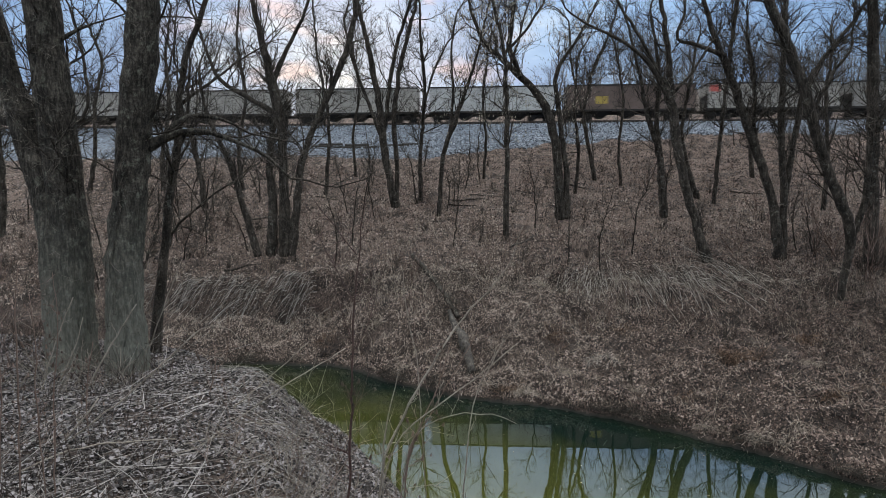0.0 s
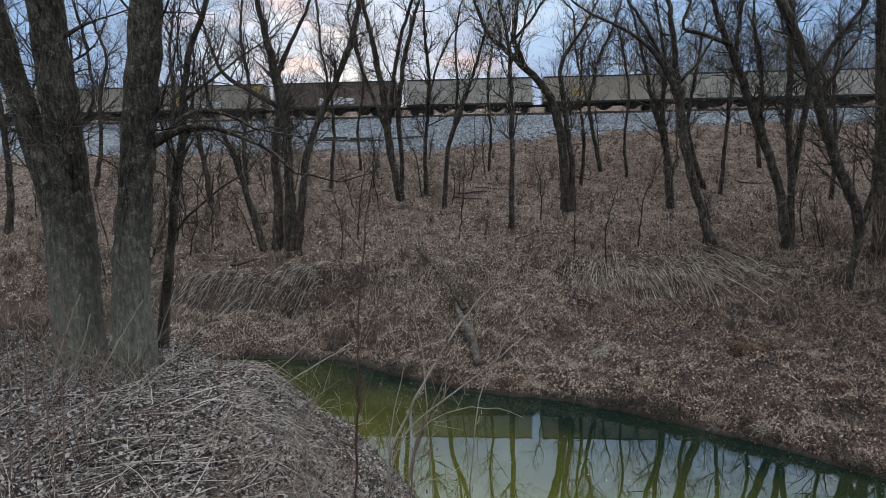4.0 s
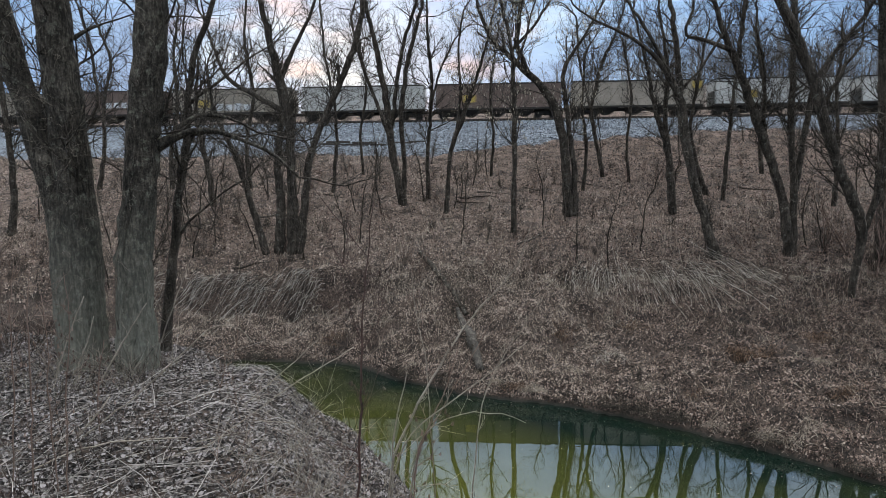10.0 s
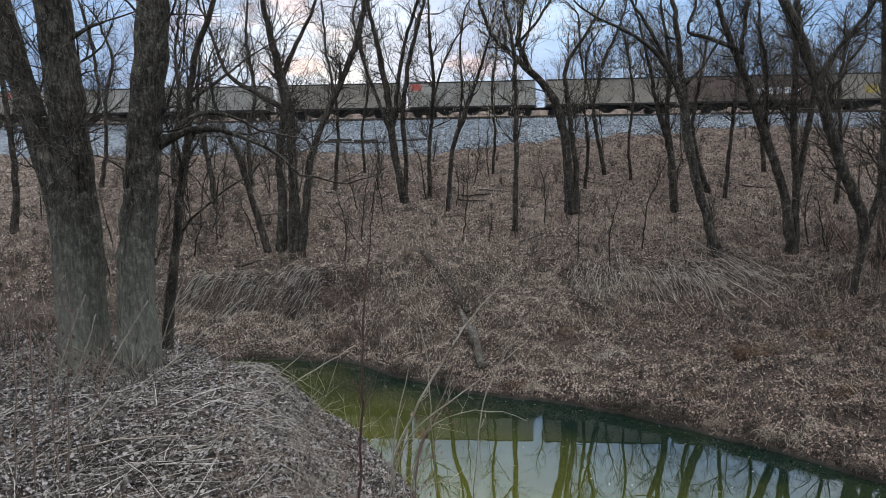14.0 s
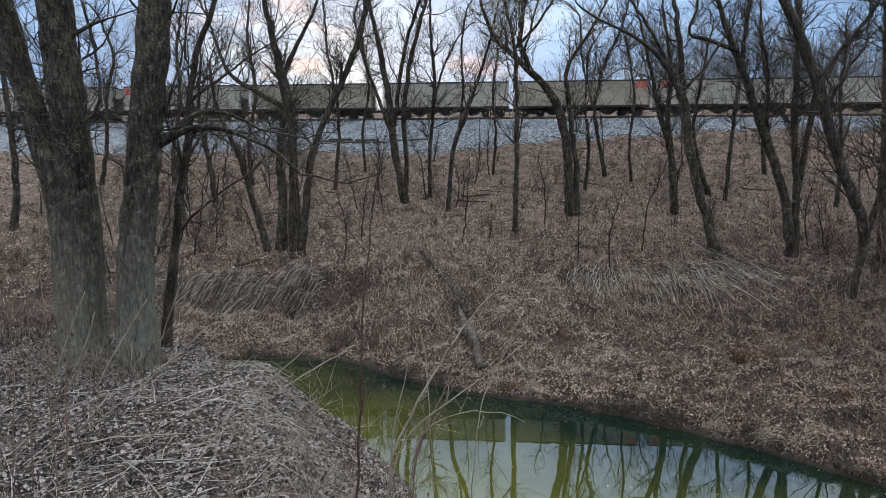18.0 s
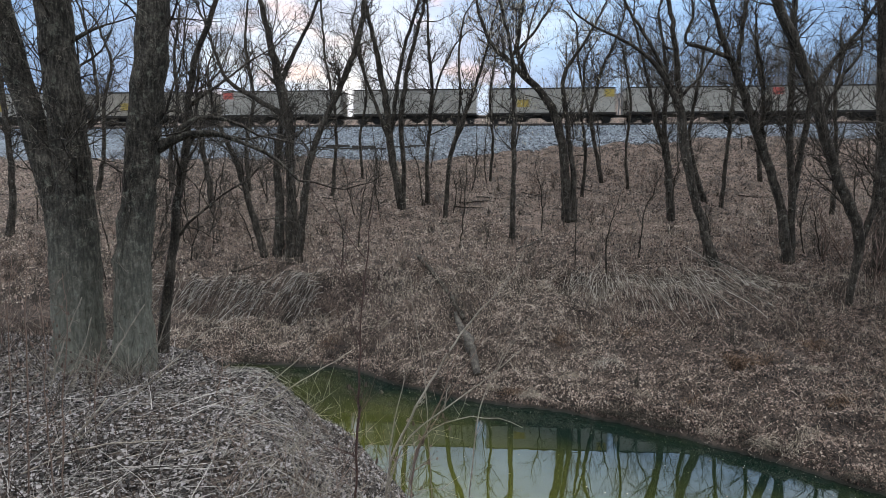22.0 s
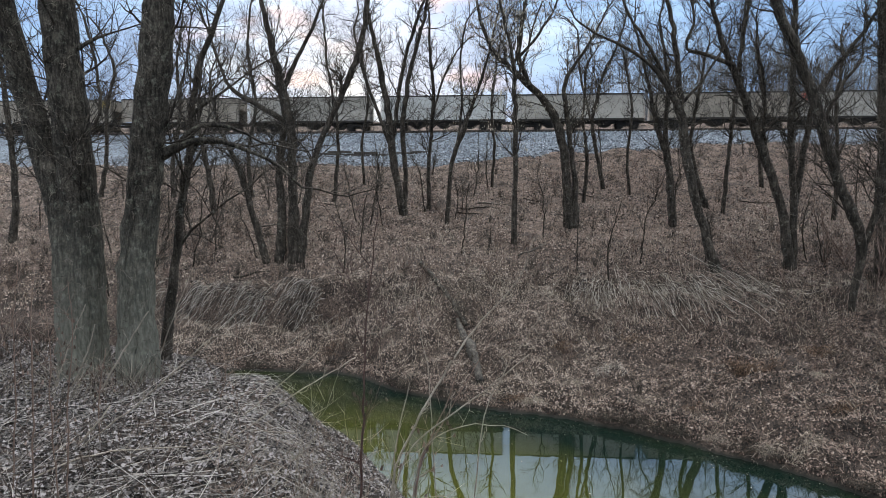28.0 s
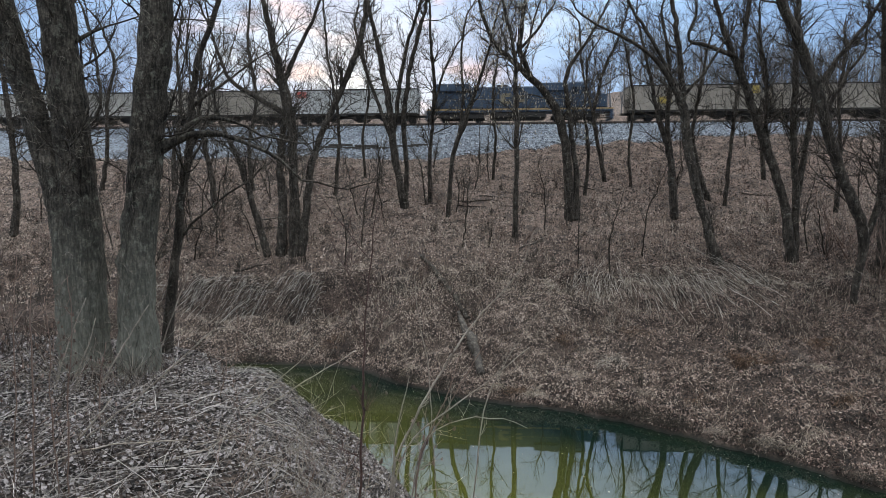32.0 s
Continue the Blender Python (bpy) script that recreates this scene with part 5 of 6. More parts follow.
def spread_litter():
    x, y, rng = seeded(80000, -15, 0, 4, 22, 11)
    ok = (rim(x, y) > -6) & (land(x, y) > 0.1) & (vnoise(x, y, 1.3, 21) + 1.1 * rng.rand(len(x)) > -0.4)
    scatter_leaves("near_leaves", x[ok], y[ok], 0.038 + 0.06 * rng.rand(ok.sum()), LEAF_NEAR, "pale curled fallen leaves on the near bank", seed=12, lobed=True)
    for name, n, x0, x1, y0, y1, lo, hi, seed in (("bank_leaves", 370000, -16, 27, 18.5, 41, 0.05, 0.088, 13), ("slope_leaves", 250000, -50, 42, 39, 75, 0.085, 0.11, 17)):
        x, y, rng = seeded(n, x0, x1, y0, y1, seed)
        z = land(x, y)
        ok = (z > 0.12) & (rim(x, y) < -5) & (off_track(x, y) > stone_foot(x) - 0.6 * rng.rand(n) ** 3) & (vnoise(x, y, 3.1, 22) + 0.7 * vnoise(x, y, 0.9, 23) + 1.3 * rng.rand(n) > -0.15) & (hollow(x, y) < 0.25 + 0.2 * rng.rand(n)) & ((np.abs(y - lip_line(x) + 0.85) > 0.65) | (np.abs(x + 12.8) > 6) & (np.abs(x - 13.5) > 5.5) | (rng.rand(n) < 0.35))
        # russet leaves thicken to the right; their dark colour also stands for shade there
        red = rng.rand(n) < np.maximum(0.9 * np.clip((x - 3 - 4 * vnoise(x, y, 4, 77)) / 11, 0.12, 1) * (y < 45), np.clip(0.3 + (x - 2) / 17, 0.2, 0.97) * np.clip((y - 45 - 3 * vnoise(x, y, 5, 78)) / 9, 0.1, 1))
        for russet, mat in ((False, LEAF), (True, LEAF_RED)):
            k = ok & (red == russet)
            scatter_leaves(("russet_" if russet else "") + name, x[k], y[k], lo + hi * rng.rand(k.sum()), mat, ("russet" if russet else "brown") + " fallen leaves all over the far bank", seed=seed + 1, z=z[k], flat=0.45)
    x, off, rng = seeded(11000, -14, 20, 0.0, 1.0, 19)
    y = far_shore(x) + 0.06 + 1.0 * off
    scatter_leaves("shore_leaves", x, y, 0.05 + 0.06 * rng.rand(len(x)), LEAF_RED, "russet fallen leaves along the waterline", seed=20, flat=0.9)
    x, y, rng = seeded(3800, -12, 15, 11, 36, 15)
    ok = land(x, y) < -0.05
    ok &= (far_shore(x) - y) < 1.0 + 9 * rng.rand(len(x)) ** 2.5
    scatter_leaves("floating_leaves", x[ok], y[ok], 0.03 + 0.05 * rng.rand(ok.sum()), LEAF, "small pale leaves floating on the water", 0.004, 16, np.zeros(ok.sum()), 0.02)


def weeds(name, n, x0, x1, y0, y1, height, mat, label, seed, thick=0.006, lean=0.25, clump=1.0, where=None):
    """Fine upright dead stems, thicker in some patches."""
    x, y, rng = seeded(n, x0, x1, y0, y1, seed)
    z = land(x, y)
    ok = (z > 0.15) & (vnoise(x, y, 2.7, seed) + vnoise(x, y, 0.8, seed + 1) * 0.6 + 1.2 * rng.rand(n) > 0.55 * clump)
    if where is not None:
        ok &= where(x, y)
    x, y, z = x[ok], y[ok], z[ok]
    m = len(x)
    h = height * (0.35 + 0.9 * rng.rand(m))
    d = np.stack([rng.randn(m) * lean, rng.randn(m) * lean, np.ones(m)], -1)
    a = np.stack([x, y, z - 0.03], -1)
    b = a + d * (h * 0.6)[:, None]
    c = b + (d + rng.randn(m, 3) * np.array([0.35, 0.35, 0.1])) * (h * 0.4)[:, None]
    t = thick * (0.6 + 0.8 * rng.rand(m))
    blades(name, np.concatenate([a, b]), np.concatenate([b, c]), np.concatenate([t, t * 0.8]), np.concatenate([t * 0.8, t * 0.4]), mat, label, "dead weeds")


def droop(name, n, x0, x1, label, mat, seed, length=1.6, rise=0.45, back=1.0, slant=0.0, thick=0.008, dens=0.6):
    """Long dead stems that lean out over the lip of the far bank and hang down it."""
    rng = np.random.RandomState(seed)
    x = x0 + (x1 - x0) * rng.rand(n)
    keep = vnoise(x, 0 * x, 1.1, seed) + 0.9 * rng.rand(n) > dens - 0.5
    x = x[keep]
    n = len(x)
    crest = lip_line(x)
    y = crest + back * (rng.rand(n) - 0.75) + 0.5 * vnoise(x, 0 * x, 1.7, seed + 2)
    p = np.stack([x, y, land(x, y)], -1)
    out = np.stack([rng.randn(n) * 0.35 + slant, -0.6 - 0.5 * rng.rand(n), np.full(n, rise) * (0.5 + rng.rand(n))], -1)
    ln = length * (0.4 + 0.9 * rng.rand(n))
    t = thick * (0.6 + 0.8 * rng.rand(n))
    a0, a1, b0, b1 = [], [], [], []
    for k in range(4):
        q = p + out * (ln / 4)[:, None]
        floor_z = land(q[:, 0], q[:, 1]) + 0.03 + 0.05 * rng.rand(n)
        q[:, 2] = np.maximum(q[:, 2], floor_z)
        a0.append(p), a1.append(q), b0.append(t * (1 - k * 0.15)), b1.append(t * (0.85 - k * 0.15))
        p = q
        out = out + np.array([0, 0.05, -0.42]) + rng.randn(n, 3) * 0.08
    blades(name, np.concatenate(a0), np.concatenate(a1), np.concatenate(b0), np.concatenate(b1), mat, label, "dead grass")


def fallen_stalks():
    """Pale dry stalks strewn over the near bank, most of them pointing the same way."""
    x, y, rng = seeded(1900, -13, 1.5, 5, 18, 31)
    ok = (rim(x, y) > -0.8) & (rng.rand(len(x)) < np.clip(0.35 + 0.09 * (x + 12), 0.2, 1))
    x, y = x[ok], y[ok]
    n = len(x)
    a = np.where(rng.rand(n) < 0.6, 0.7, np.where(rng.rand(n) < 0.5, -0.35, 2.0)) + rng.randn(n) * 0.6
    ln = 0.4 + 3.0 * rng.rand(n) ** 1.8
    a0, a1, b0, b1 = [], [], [], []
    px, py, h = x, y, 0.03 + 0.08 * rng.rand(n)
    t = 0.0035 + 0.009 * rng.rand(n) ** 1.8
    up = rng.rand(n) ** 3 * 0.5
    for k in range(3):
        qx, qy = px + np.cos(a) * ln / 3, py + np.sin(a) * ln / 3
        h2 = h + up * ln / 3
        a0.append(np.stack([px, py, land(px, py) + h], -1)), a1.append(np.stack([qx, qy, land(qx, qy) + h2], -1))
        b0.append(t * (1 - 0.2 * k)), b1.append(t * (0.8 - 0.2 * k))
        px, py, h = qx, qy, h2
        a = a + rng.randn(n) * 0.1
    blades("fallen_stalks", np.concatenate(a0), np.concatenate(a1), np.concatenate(b0), np.concatenate(b1), STALK, "pale dry stalks lying over the leaves", "dead stalks")


CANE_LABELS = {"sapling": ("thin reddish-brown sapling rising from the near bank", "sapling"), "sapling_twig": ("thin dark side twig of brush by the creek", "twig"),
               "pale": ("long pale dry cane leaning over the bank", "dry cane"), "dark": ("thin dark upright weed stem on the bank", "weed stem"),
               "dead_log": ("weathered grey dead log on the far bank", "dead log")}
SAPLINGS = []


def cane(kind, pts):
    rng = np.random.RandomState(500 + len(bpy.data.objects))
    p, r = np.array([q[:3] for q in pts]), np.array([q[3] for q in pts]) * {"dead_log": 1.0, "sapling": 0.62, "sapling_twig": 0.6, "pale": 0.62}.get(kind, 0.5)
    if kind != "sapling_twig":
        gz = land(p[:1, 0], p[:1, 1])[0]
        p[0, 2] = min(p[0, 2], gz - 0.05)
    log = kind == "dead_log"
    if log:
        p[:, 2] = land(p[:, 0], p[:, 1]) + r * 0.6
    q, rr = refine(p, r, 0.2, 0.02 if log else 0.008, rng)
    v, f, t = tube(q, rr, 14 if log else 5, 0.08 if log else 0.02, 3)
    mat = {"sapling": SAPLING, "sapling_twig": SAPLING, "pale": CANE, "dark": SHRUB, "dead_log": DEADWOOD if p[0, 1] < 36 else BARK}[kind]
    if kind == "sapling_twig" and SAPLINGS:
        ob = under(new("side_twig", mesh_of("side_twig", v, f, t, mat, True)), SAPLINGS[-1])
        stem = ob
    else:
        name = {"sapling": "sapling", "pale": "dry_cane", "dark": "weed_stem", "dead_log": "dead_log"}[kind]
        ob = tagged(new(name), *CANE_LABELS[kind])
        stem = under(new("stem" if not log else "trunk", mesh_of(name, v, f, t, mat, True)), ob)
        if kind == "sapling":
            SAPLINGS.append(ob)
    if not log:
        roots = []
        count = {"sapling": 11, "sapling_twig": 5, "pale": 5, "dark": 11}[kind]
        for _ in range(count):
            k = int((0.25 + 0.7 * rng.rand()) * (len(q) - 2))
            d = unit(q[k + 1] - q[k])
            roots.append((q[k], unit(d * 0.7 + unit(np.cross(d, rng.randn(3))) * 0.8), (0.25 + 0.5 * rng.rand()) * (0.6 if kind == "pale" else 1), rr[k] * 0.5))
        p0, p1, r0, r1, tips = ramify(roots, rng, ((1, 0.45, 0.6, 0.8, 3), (0, 0, 0, 0, 2)))
        v, f = sticks(p0, p1, r0, r1, 3)
        target = SAPLINGS[-1] if kind == "sapling_twig" and SAPLINGS else ob
        tagged(under(new("twig_spray", mesh_of("twig_spray", v, f, None, mat)), target), kind="stuff")
        if kind in ("dark", "sapling"):
            pick = tips[rng.rand(len(tips)) < 0.6]
            if len(pick):
                scatter = pick + rng.randn(len(pick), 3) * 0.01
                s = 0.012 + 0.012 * rng.rand(len(pick))
                v, f = sticks(scatter, scatter + np.array([0, 0, -1.0]) * (s * 2.5)[:, None] + rng.randn(len(pick), 3) * 0.01, s * 0.5, s, 4)
                tagged(under(new("withered_leaf", mesh_of("withered_leaf", v, f, None, BRAMBLE if kind == "sapling" else SHRUB)), target), kind="stuff")


def build_shrub(seed, mat, height, stems):
    """A leafless shrub of many fine stems from one foot."""
    rng = np.random.RandomState(seed)
    ob = new("bare_shrub")
    roots = [(np.array([rng.randn() * 0.12, rng.randn() * 0.12, -0.05]), unit(np.array([rng.randn() * 0.35, rng.randn() * 0.35, 1.0])), height * (0.6 + 0.5 * rng.rand()), 0.012 + 0.008 * rng.rand()) for _ in range(stems)]
    p0, p1, r0, r1, tips = ramify(roots, rng, ((2, 0.38, 0.6, 0.6, 4), (1, 0.5, 0.6, 0.7, 2), (0, 0, 0, 0, 1)), 0.16)
    v, f = sticks(p0, p1, r0, r1, 3)
    tagged(under(new("crown", mesh_of("crown", v, f, None, mat)), ob), kind="stuff")
    return ob


def plant_shrubs():
    rng = np.random.RandomState(71)
    protos = [build_shrub(80 + i, (SHRUB, TWIG)[i % 2], (1.0, 1.5, 2.1, 0.8)[i % 4], (6, 5, 4, 8)[i % 4]) for i in range(8)]
    used = set()
    made = 0
    while made < 245:
        x, y = -34 + 68 * rng.rand(), 24 + 40 * rng.rand()
        if made > 165:
            x, y = -36 + 20 * rng.rand(), 33 + 26 * rng.rand()
        if off_track(x, y) < stone_foot(x) + 1 or y < far_shore(x) + 1.2 or rng.rand() > 0.35 + 0.5 * float(vnoise(x, y, 6, 40)) + (0.4 if 37 < y < 47 else 0):
            continue
        i = rng.randint(8)
        m = pose(x, y, ground_z(x, y), 0, 0, 360 * rng.rand())
        if i in used:
            ob = copy_thing(protos[i], m)
        else:
            ob = protos[i]
            ob.matrix_world = m
            used.add(i)
        tagged(ob, ("low leafless red-brown shrub among fallen leaves", "tall thin leafless grey shrub on the slope")[i % 2], "shrub", "shrubs on the far bank")
        made += 1
    spots = [(-11.0, 41.6), (-10.2, 41.8), (-9.6, 42.0)]
    spots += [(-11.5 + 4.2 * rng.rand(), 9.5 + 7 * rng.rand()) for _ in range(12)]
    spots += [(-24 + 13 * rng.rand(), 15 + 10 * rng.rand()) for _ in range(46)]
    for k, (x, y) in enumerate(spots):
        i = (1, 3, 7, 5)[k % 4]
        ob = copy_thing(protos[i], pose(x, y, ground_z(x, y), 0, 0, 360 * rng.rand()))
        if k > 2:
            ob.scale = (0.62, 0.62, 0.62)
        tagged(ob, "fine leafless brush with dark stems" + (" on the near bank" if k > 2 else " round a tree's foot"), "shrub", "shrubs")
    for k in range(18):
        x, y = 24.5 + 6 * rng.rand(), 36 + 6 * rng.rand()
        ob = copy_thing(protos[(2, 6, 3, 7)[k % 4]], pose(x, y, ground_z(x, y), 0, 0, 360 * rng.rand()))
        ob.scale = (1.7, 1.7, 1.7 + 0.9 * rng.rand())
        tagged(ob, "tall tangled leafless brush between the tree stems", "shrub", "shrubs on the far bank")
    for i, p in enumerate(protos):
        if i not in used:
            for c in list(p.children):
                bpy.data.objects.remove(c)
            bpy.data.objects.remove(p)


def sheaf(x, y, n, length, rise, slant, mat, label, seed):
    """A clump of long dead reeds, leaning and fanned out."""
    rng = np.random.RandomState(seed)
    ob = tagged(new("reed_clump"), label, "reed clump", "reed clumps on the bank")
    ob.location = (x, y, ground_z(x, y))
    o = np.array([x, y, ground_z(x, y)])
    p = np.stack([rng.randn(n) * 0.45, rng.randn(n) * 0.9, np.zeros(n)], -1) + o
    p[:, 2] = land(p[:, 0], p[:, 1])
    out = np.stack([rng.randn(n) * 0.16 + slant, 0.25 + 0.25 * rng.randn(n), rise * (0.75 + 0.4 * rng.rand(n))], -1)
    ln, t = length * (0.45 + 0.8 * rng.rand(n)), 0.010 + 0.011 * rng.rand(n)
    a0, a1, b0, b1 = [], [], [], []
    for k in range(5):
        q = p + out * (ln / 5)[:, None]
        q[:, 2] = np.maximum(q[:, 2], land(q[:, 0], q[:, 1]) + 0.04)
        a0.append(p - o), a1.append(q - o), b0.append(t * (1 - k * 0.12)), b1.append(t * (0.88 - k * 0.12))
        p, out = q, out + np.array([slant * 0.06, -0.02, -0.07]) + rng.randn(n, 3) * 0.035
    v, f = sticks(np.concatenate(a0), np.concatenate(a1), np.concatenate(b0), np.concatenate(b1), 3)
    tagged(under(new("reed_stalk", mesh_of("reed_stalk", v, f, None, mat)), ob), kind="stuff")


def shore_roots():
    """Dark strands added over the far waterline to stand in for the undercut's shade."""
    rng = np.random.RandomState(64)
    n = 6000
    x = -13 + 31 * rng.rand(n)
    x = x[vnoise(x, 0 * x, 0.9, 64) + 0.7 * rng.rand(n) > 0.45]
    n = len(x)
    y = far_shore(x) + 0.1 + 0.55 * rng.rand(n) ** 2
    a = np.stack([x, y, land(x, y) + 0.03], -1)
    b = a + np.stack([rng.randn(n) * 0.2, -0.05 - 0.15 * rng.rand(n), 0.04 + 0.1 * rng.rand(n)], -1)
    c = b + np.stack([rng.randn(n) * 0.22, -0.02 - 0.14 * rng.rand(n), -0.18 * rng.rand(n)], -1)
    c[:, 2] = np.maximum(c[:, 2], 0.005)
    t = 0.004 + 0.004 * rng.rand(n)
    blades("shore_roots", np.concatenate([a, b]), np.concatenate([b, c]), np.concatenate([t, t]), np.concatenate([t, t * 0.5]), TWIG, "added dark strands standing in for undercut shade along the waterline", "roots")


def hanging_stems(name, n, x0, x1, slant, mat, label, seed, length=1.9, thick=0.012):
    """Dead stems rooted along the lip of the bank that bow out and hang down its cut face. slant: sideways lean along the run."""
    rng = np.random.RandomState(seed)
    x = x0 + (x1 - x0) * rng.rand(n)
    x = x[vnoise(x, 0 * x, 0.9, seed) + 0.8 * rng.rand(n) > 0.1]
    n = len(x)
    lean = np.interp(x, [a for a, _ in slant], [b for _, b in slant]) + 0.22 * rng.randn(n)
    y = lip_line(x) - 0.35 + 0.35 * rng.randn(n)
    p = np.stack([x, y, land(x, y) + 0.02], -1)
    ln, t = length * (0.45 + 0.75 * rng.rand(n)), thick * (0.55 + 0.8 * rng.rand(n))
    way = np.stack([lean * 0.45, -0.85 - 0.3 * rng.rand(n), 0.1 + 0.25 * rng.rand(n)], -1)
    a0, a1, b0, b1 = [], [], [], []
    for k in range(5):
        q = p + way * (ln / 5)[:, None]
        q[:, 2] = np.maximum(q[:, 2], land(q[:, 0], q[:, 1]) + 0.05 + 0.1 * rng.rand(n))
        a0.append(p), a1.append(q), b0.append(t * (1 - k * 0.13)), b1.append(t * (0.87 - k * 0.13))
        p = q
        way = np.stack([lean * 0.6, way[:, 1] * 0.55, np.maximum(way[:, 2] - 0.75, -0.95)], -1) + rng.randn(n, 3) * 0.04
    blades(name, np.concatenate(a0), np.concatenate(a1), np.concatenate(b0), np.concatenate(b1), mat, label, "dead reeds")


def reed_clumps():
    rng = np.random.RandomState(67)
    for i in range(13):
        x = 7.6 + i * 0.95 + rng.randn() * 0.2
        sheaf(x, float(lip_line(x)) - 2.6 + rng.randn() * 0.7, 6 + rng.randint(13), 1.6 + 0.8 * rng.rand(), 1.0, 0.15 * rng.randn() + float(np.interp(x, (8, 12, 19), (0.4, -0.15, -1.1))), PALE_REED, "pale bent dead reeds on the bank's lip", 700 + i)
    for i in range(5):
        x = -18.5 + i * 2.3 + rng.randn() * 0.2
        sheaf(x, float(lip_line(x)) - 1.7 + rng.randn() * 0.4, 8 + rng.randint(8), 1.6 + 0.7 * rng.rand(), 0.9, 0.6 + 0.2 * rng.randn(), HANG, "grey dead reeds hanging over the cut bank", 730 + i)


def tussock(x, y, n, length, mat, label, seed, spread=0.16):
    """A tuft of dead grass: blades that rise from one foot and fall over, most of them down the slope."""
    rng = np.random.RandomState(seed)
    o = np.array([x, y, ground_z(x, y)])
    ob = tagged(new("grass_tussock"), label, "grass tussock", "tussocks on the far bank")
    ob.location = o
    p = np.stack([rng.randn(n) * spread, rng.randn(n) * spread * 0.7, np.zeros(n)], -1) + o
    p[:, 2] = land(p[:, 0], p[:, 1]) - 0.02
    way = np.stack([rng.randn(n) * 0.55, -0.25 + 0.45 * rng.randn(n), 0.75 + 0.3 * rng.rand(n)], -1)
    ln, t = length * (0.5 + 0.7 * rng.rand(n)), 0.006 + 0.008 * rng.rand(n)
    a0, a1, b0, b1 = [], [], [], []
    for k in range(4):
        q = p + way * (ln / 4)[:, None]
        q[:, 2] = np.maximum(q[:, 2], np.maximum(land(q[:, 0], q[:, 1]), 0) + 0.02)
        a0.append(p - o), a1.append(q - o), b0.append(t * (1 - k * 0.18)), b1.append(t * (0.82 - k * 0.18))
        p, way = q, way + np.array([0, -0.08, -0.5]) + rng.randn(n, 3) * 0.1
    v, f = sticks(np.concatenate(a0), np.concatenate(a1), np.concatenate(b0), np.concatenate(b1), 3)
    tagged(under(new("grass_blade", mesh_of("grass_blade", v, f, None, mat)), ob), kind="stuff")


def plant_tussocks():
    straw, rust = "pale straw-coloured grass tussock hanging down the bank", "rusty brown dead fern tussock on the leafy bank"
    rows = ((7.5, 29.6, 46, 0.9, PALE_REED, straw), (8.1, 29.5, 30, 0.8, PALE_REED, straw), (8.6, 26.9, 40, 0.6, REED, straw), (13.7, 28.7, 150, 1.0, RUST, rust), (14.5, 28.4, 110, 0.9, RUST, rust),
            (11.8, 22.5, 90, 0.6, REED, straw), (12.5, 21.9, 70, 0.55, REED, straw), (10.4, 23.7, 60, 0.5, REED, straw), (3.9, 28.2, 110, 0.7, REED, straw), (3.2, 28.6, 90, 0.7, RUST, rust),
            (2.4, 29.0, 70, 0.6, REED, straw), (5.8, 28.8, 50, 0.6, REED, straw), (17.9, 29.9, 90, 0.9, RUST, rust), (13.3, 22.4, 60, 0.6, REED, straw), (15.7, 24.2, 70, 0.7, RUST, rust),
            (6.2, 32.6, 90, 0.8, RUST, rust), (-3.3, 35.4, 60, 0.7, REED, straw), (-6.4, 35.9, 70, 0.7, RUST, rust), (10.6, 26.2, 50, 0.5, RUST, rust), (18.8, 25.2, 70, 0.8, RUST, rust), (-1.9, 31.5, 50, 0.5, REED, straw),
            (16.2, 27.1, 60, 0.7, REED, straw), (9.6, 32.2, 60, 0.7, RUST, rust), (0.6, 31.6, 50, 0.5, REED, straw))
    for i, (x, y, n, length, mat, label) in enumerate(rows):
        tussock(x, y, n, length, mat, label, 800 + i, 0.3 if mat is RUST else 0.2)


def scatter_stones():
    """Loose ballast stones over the embankment's stone face."""
    rng = np.random.RandomState(69)
    n = 9000
    s, k = -34 + 66 * rng.rand(n), rng.rand(n) ** 0.8
    v = 1.8 + (stone_foot(s) + 0.7 * rng.rand(n) ** 3 - 1.8) * k
    c, d = math.cos(math.atan(TURN)), math.sin(math.atan(TURN))
    x, y = s * c - v * d, TRACK_Y - s * d - v * c
    o = np.stack([x, y, land(x, y) + 0.11], -1)
    r = 0.05 + 0.09 * rng.rand(n) ** 2
    corners = np.array([(1, 0, 0), (0, 1, 0), (-1, 0, 0), (0, -1, 0), (0, 0, 1), (0, 0, -1)], float)
    verts = (o[:, None] + corners[None] * r[:, None, None] * (0.6 + 0.7 * rng.rand(n, 6, 1))).reshape(-1, 3)
    faces = np.array([(0, 1, 4), (1, 2, 4), (2, 3, 4), (3, 0, 4), (1, 0, 5), (2, 1, 5), (3, 2, 5), (0, 3, 5)])
    tris = (np.arange(n)[:, None, None] * 6 + faces[None]).reshape(-1, 3)
    tagged(new("loose_stones", mesh_of("loose_stones", verts, None, tris, STONE)), "loose pale grey stones on the railway embankment", "stones", kind="stuff")


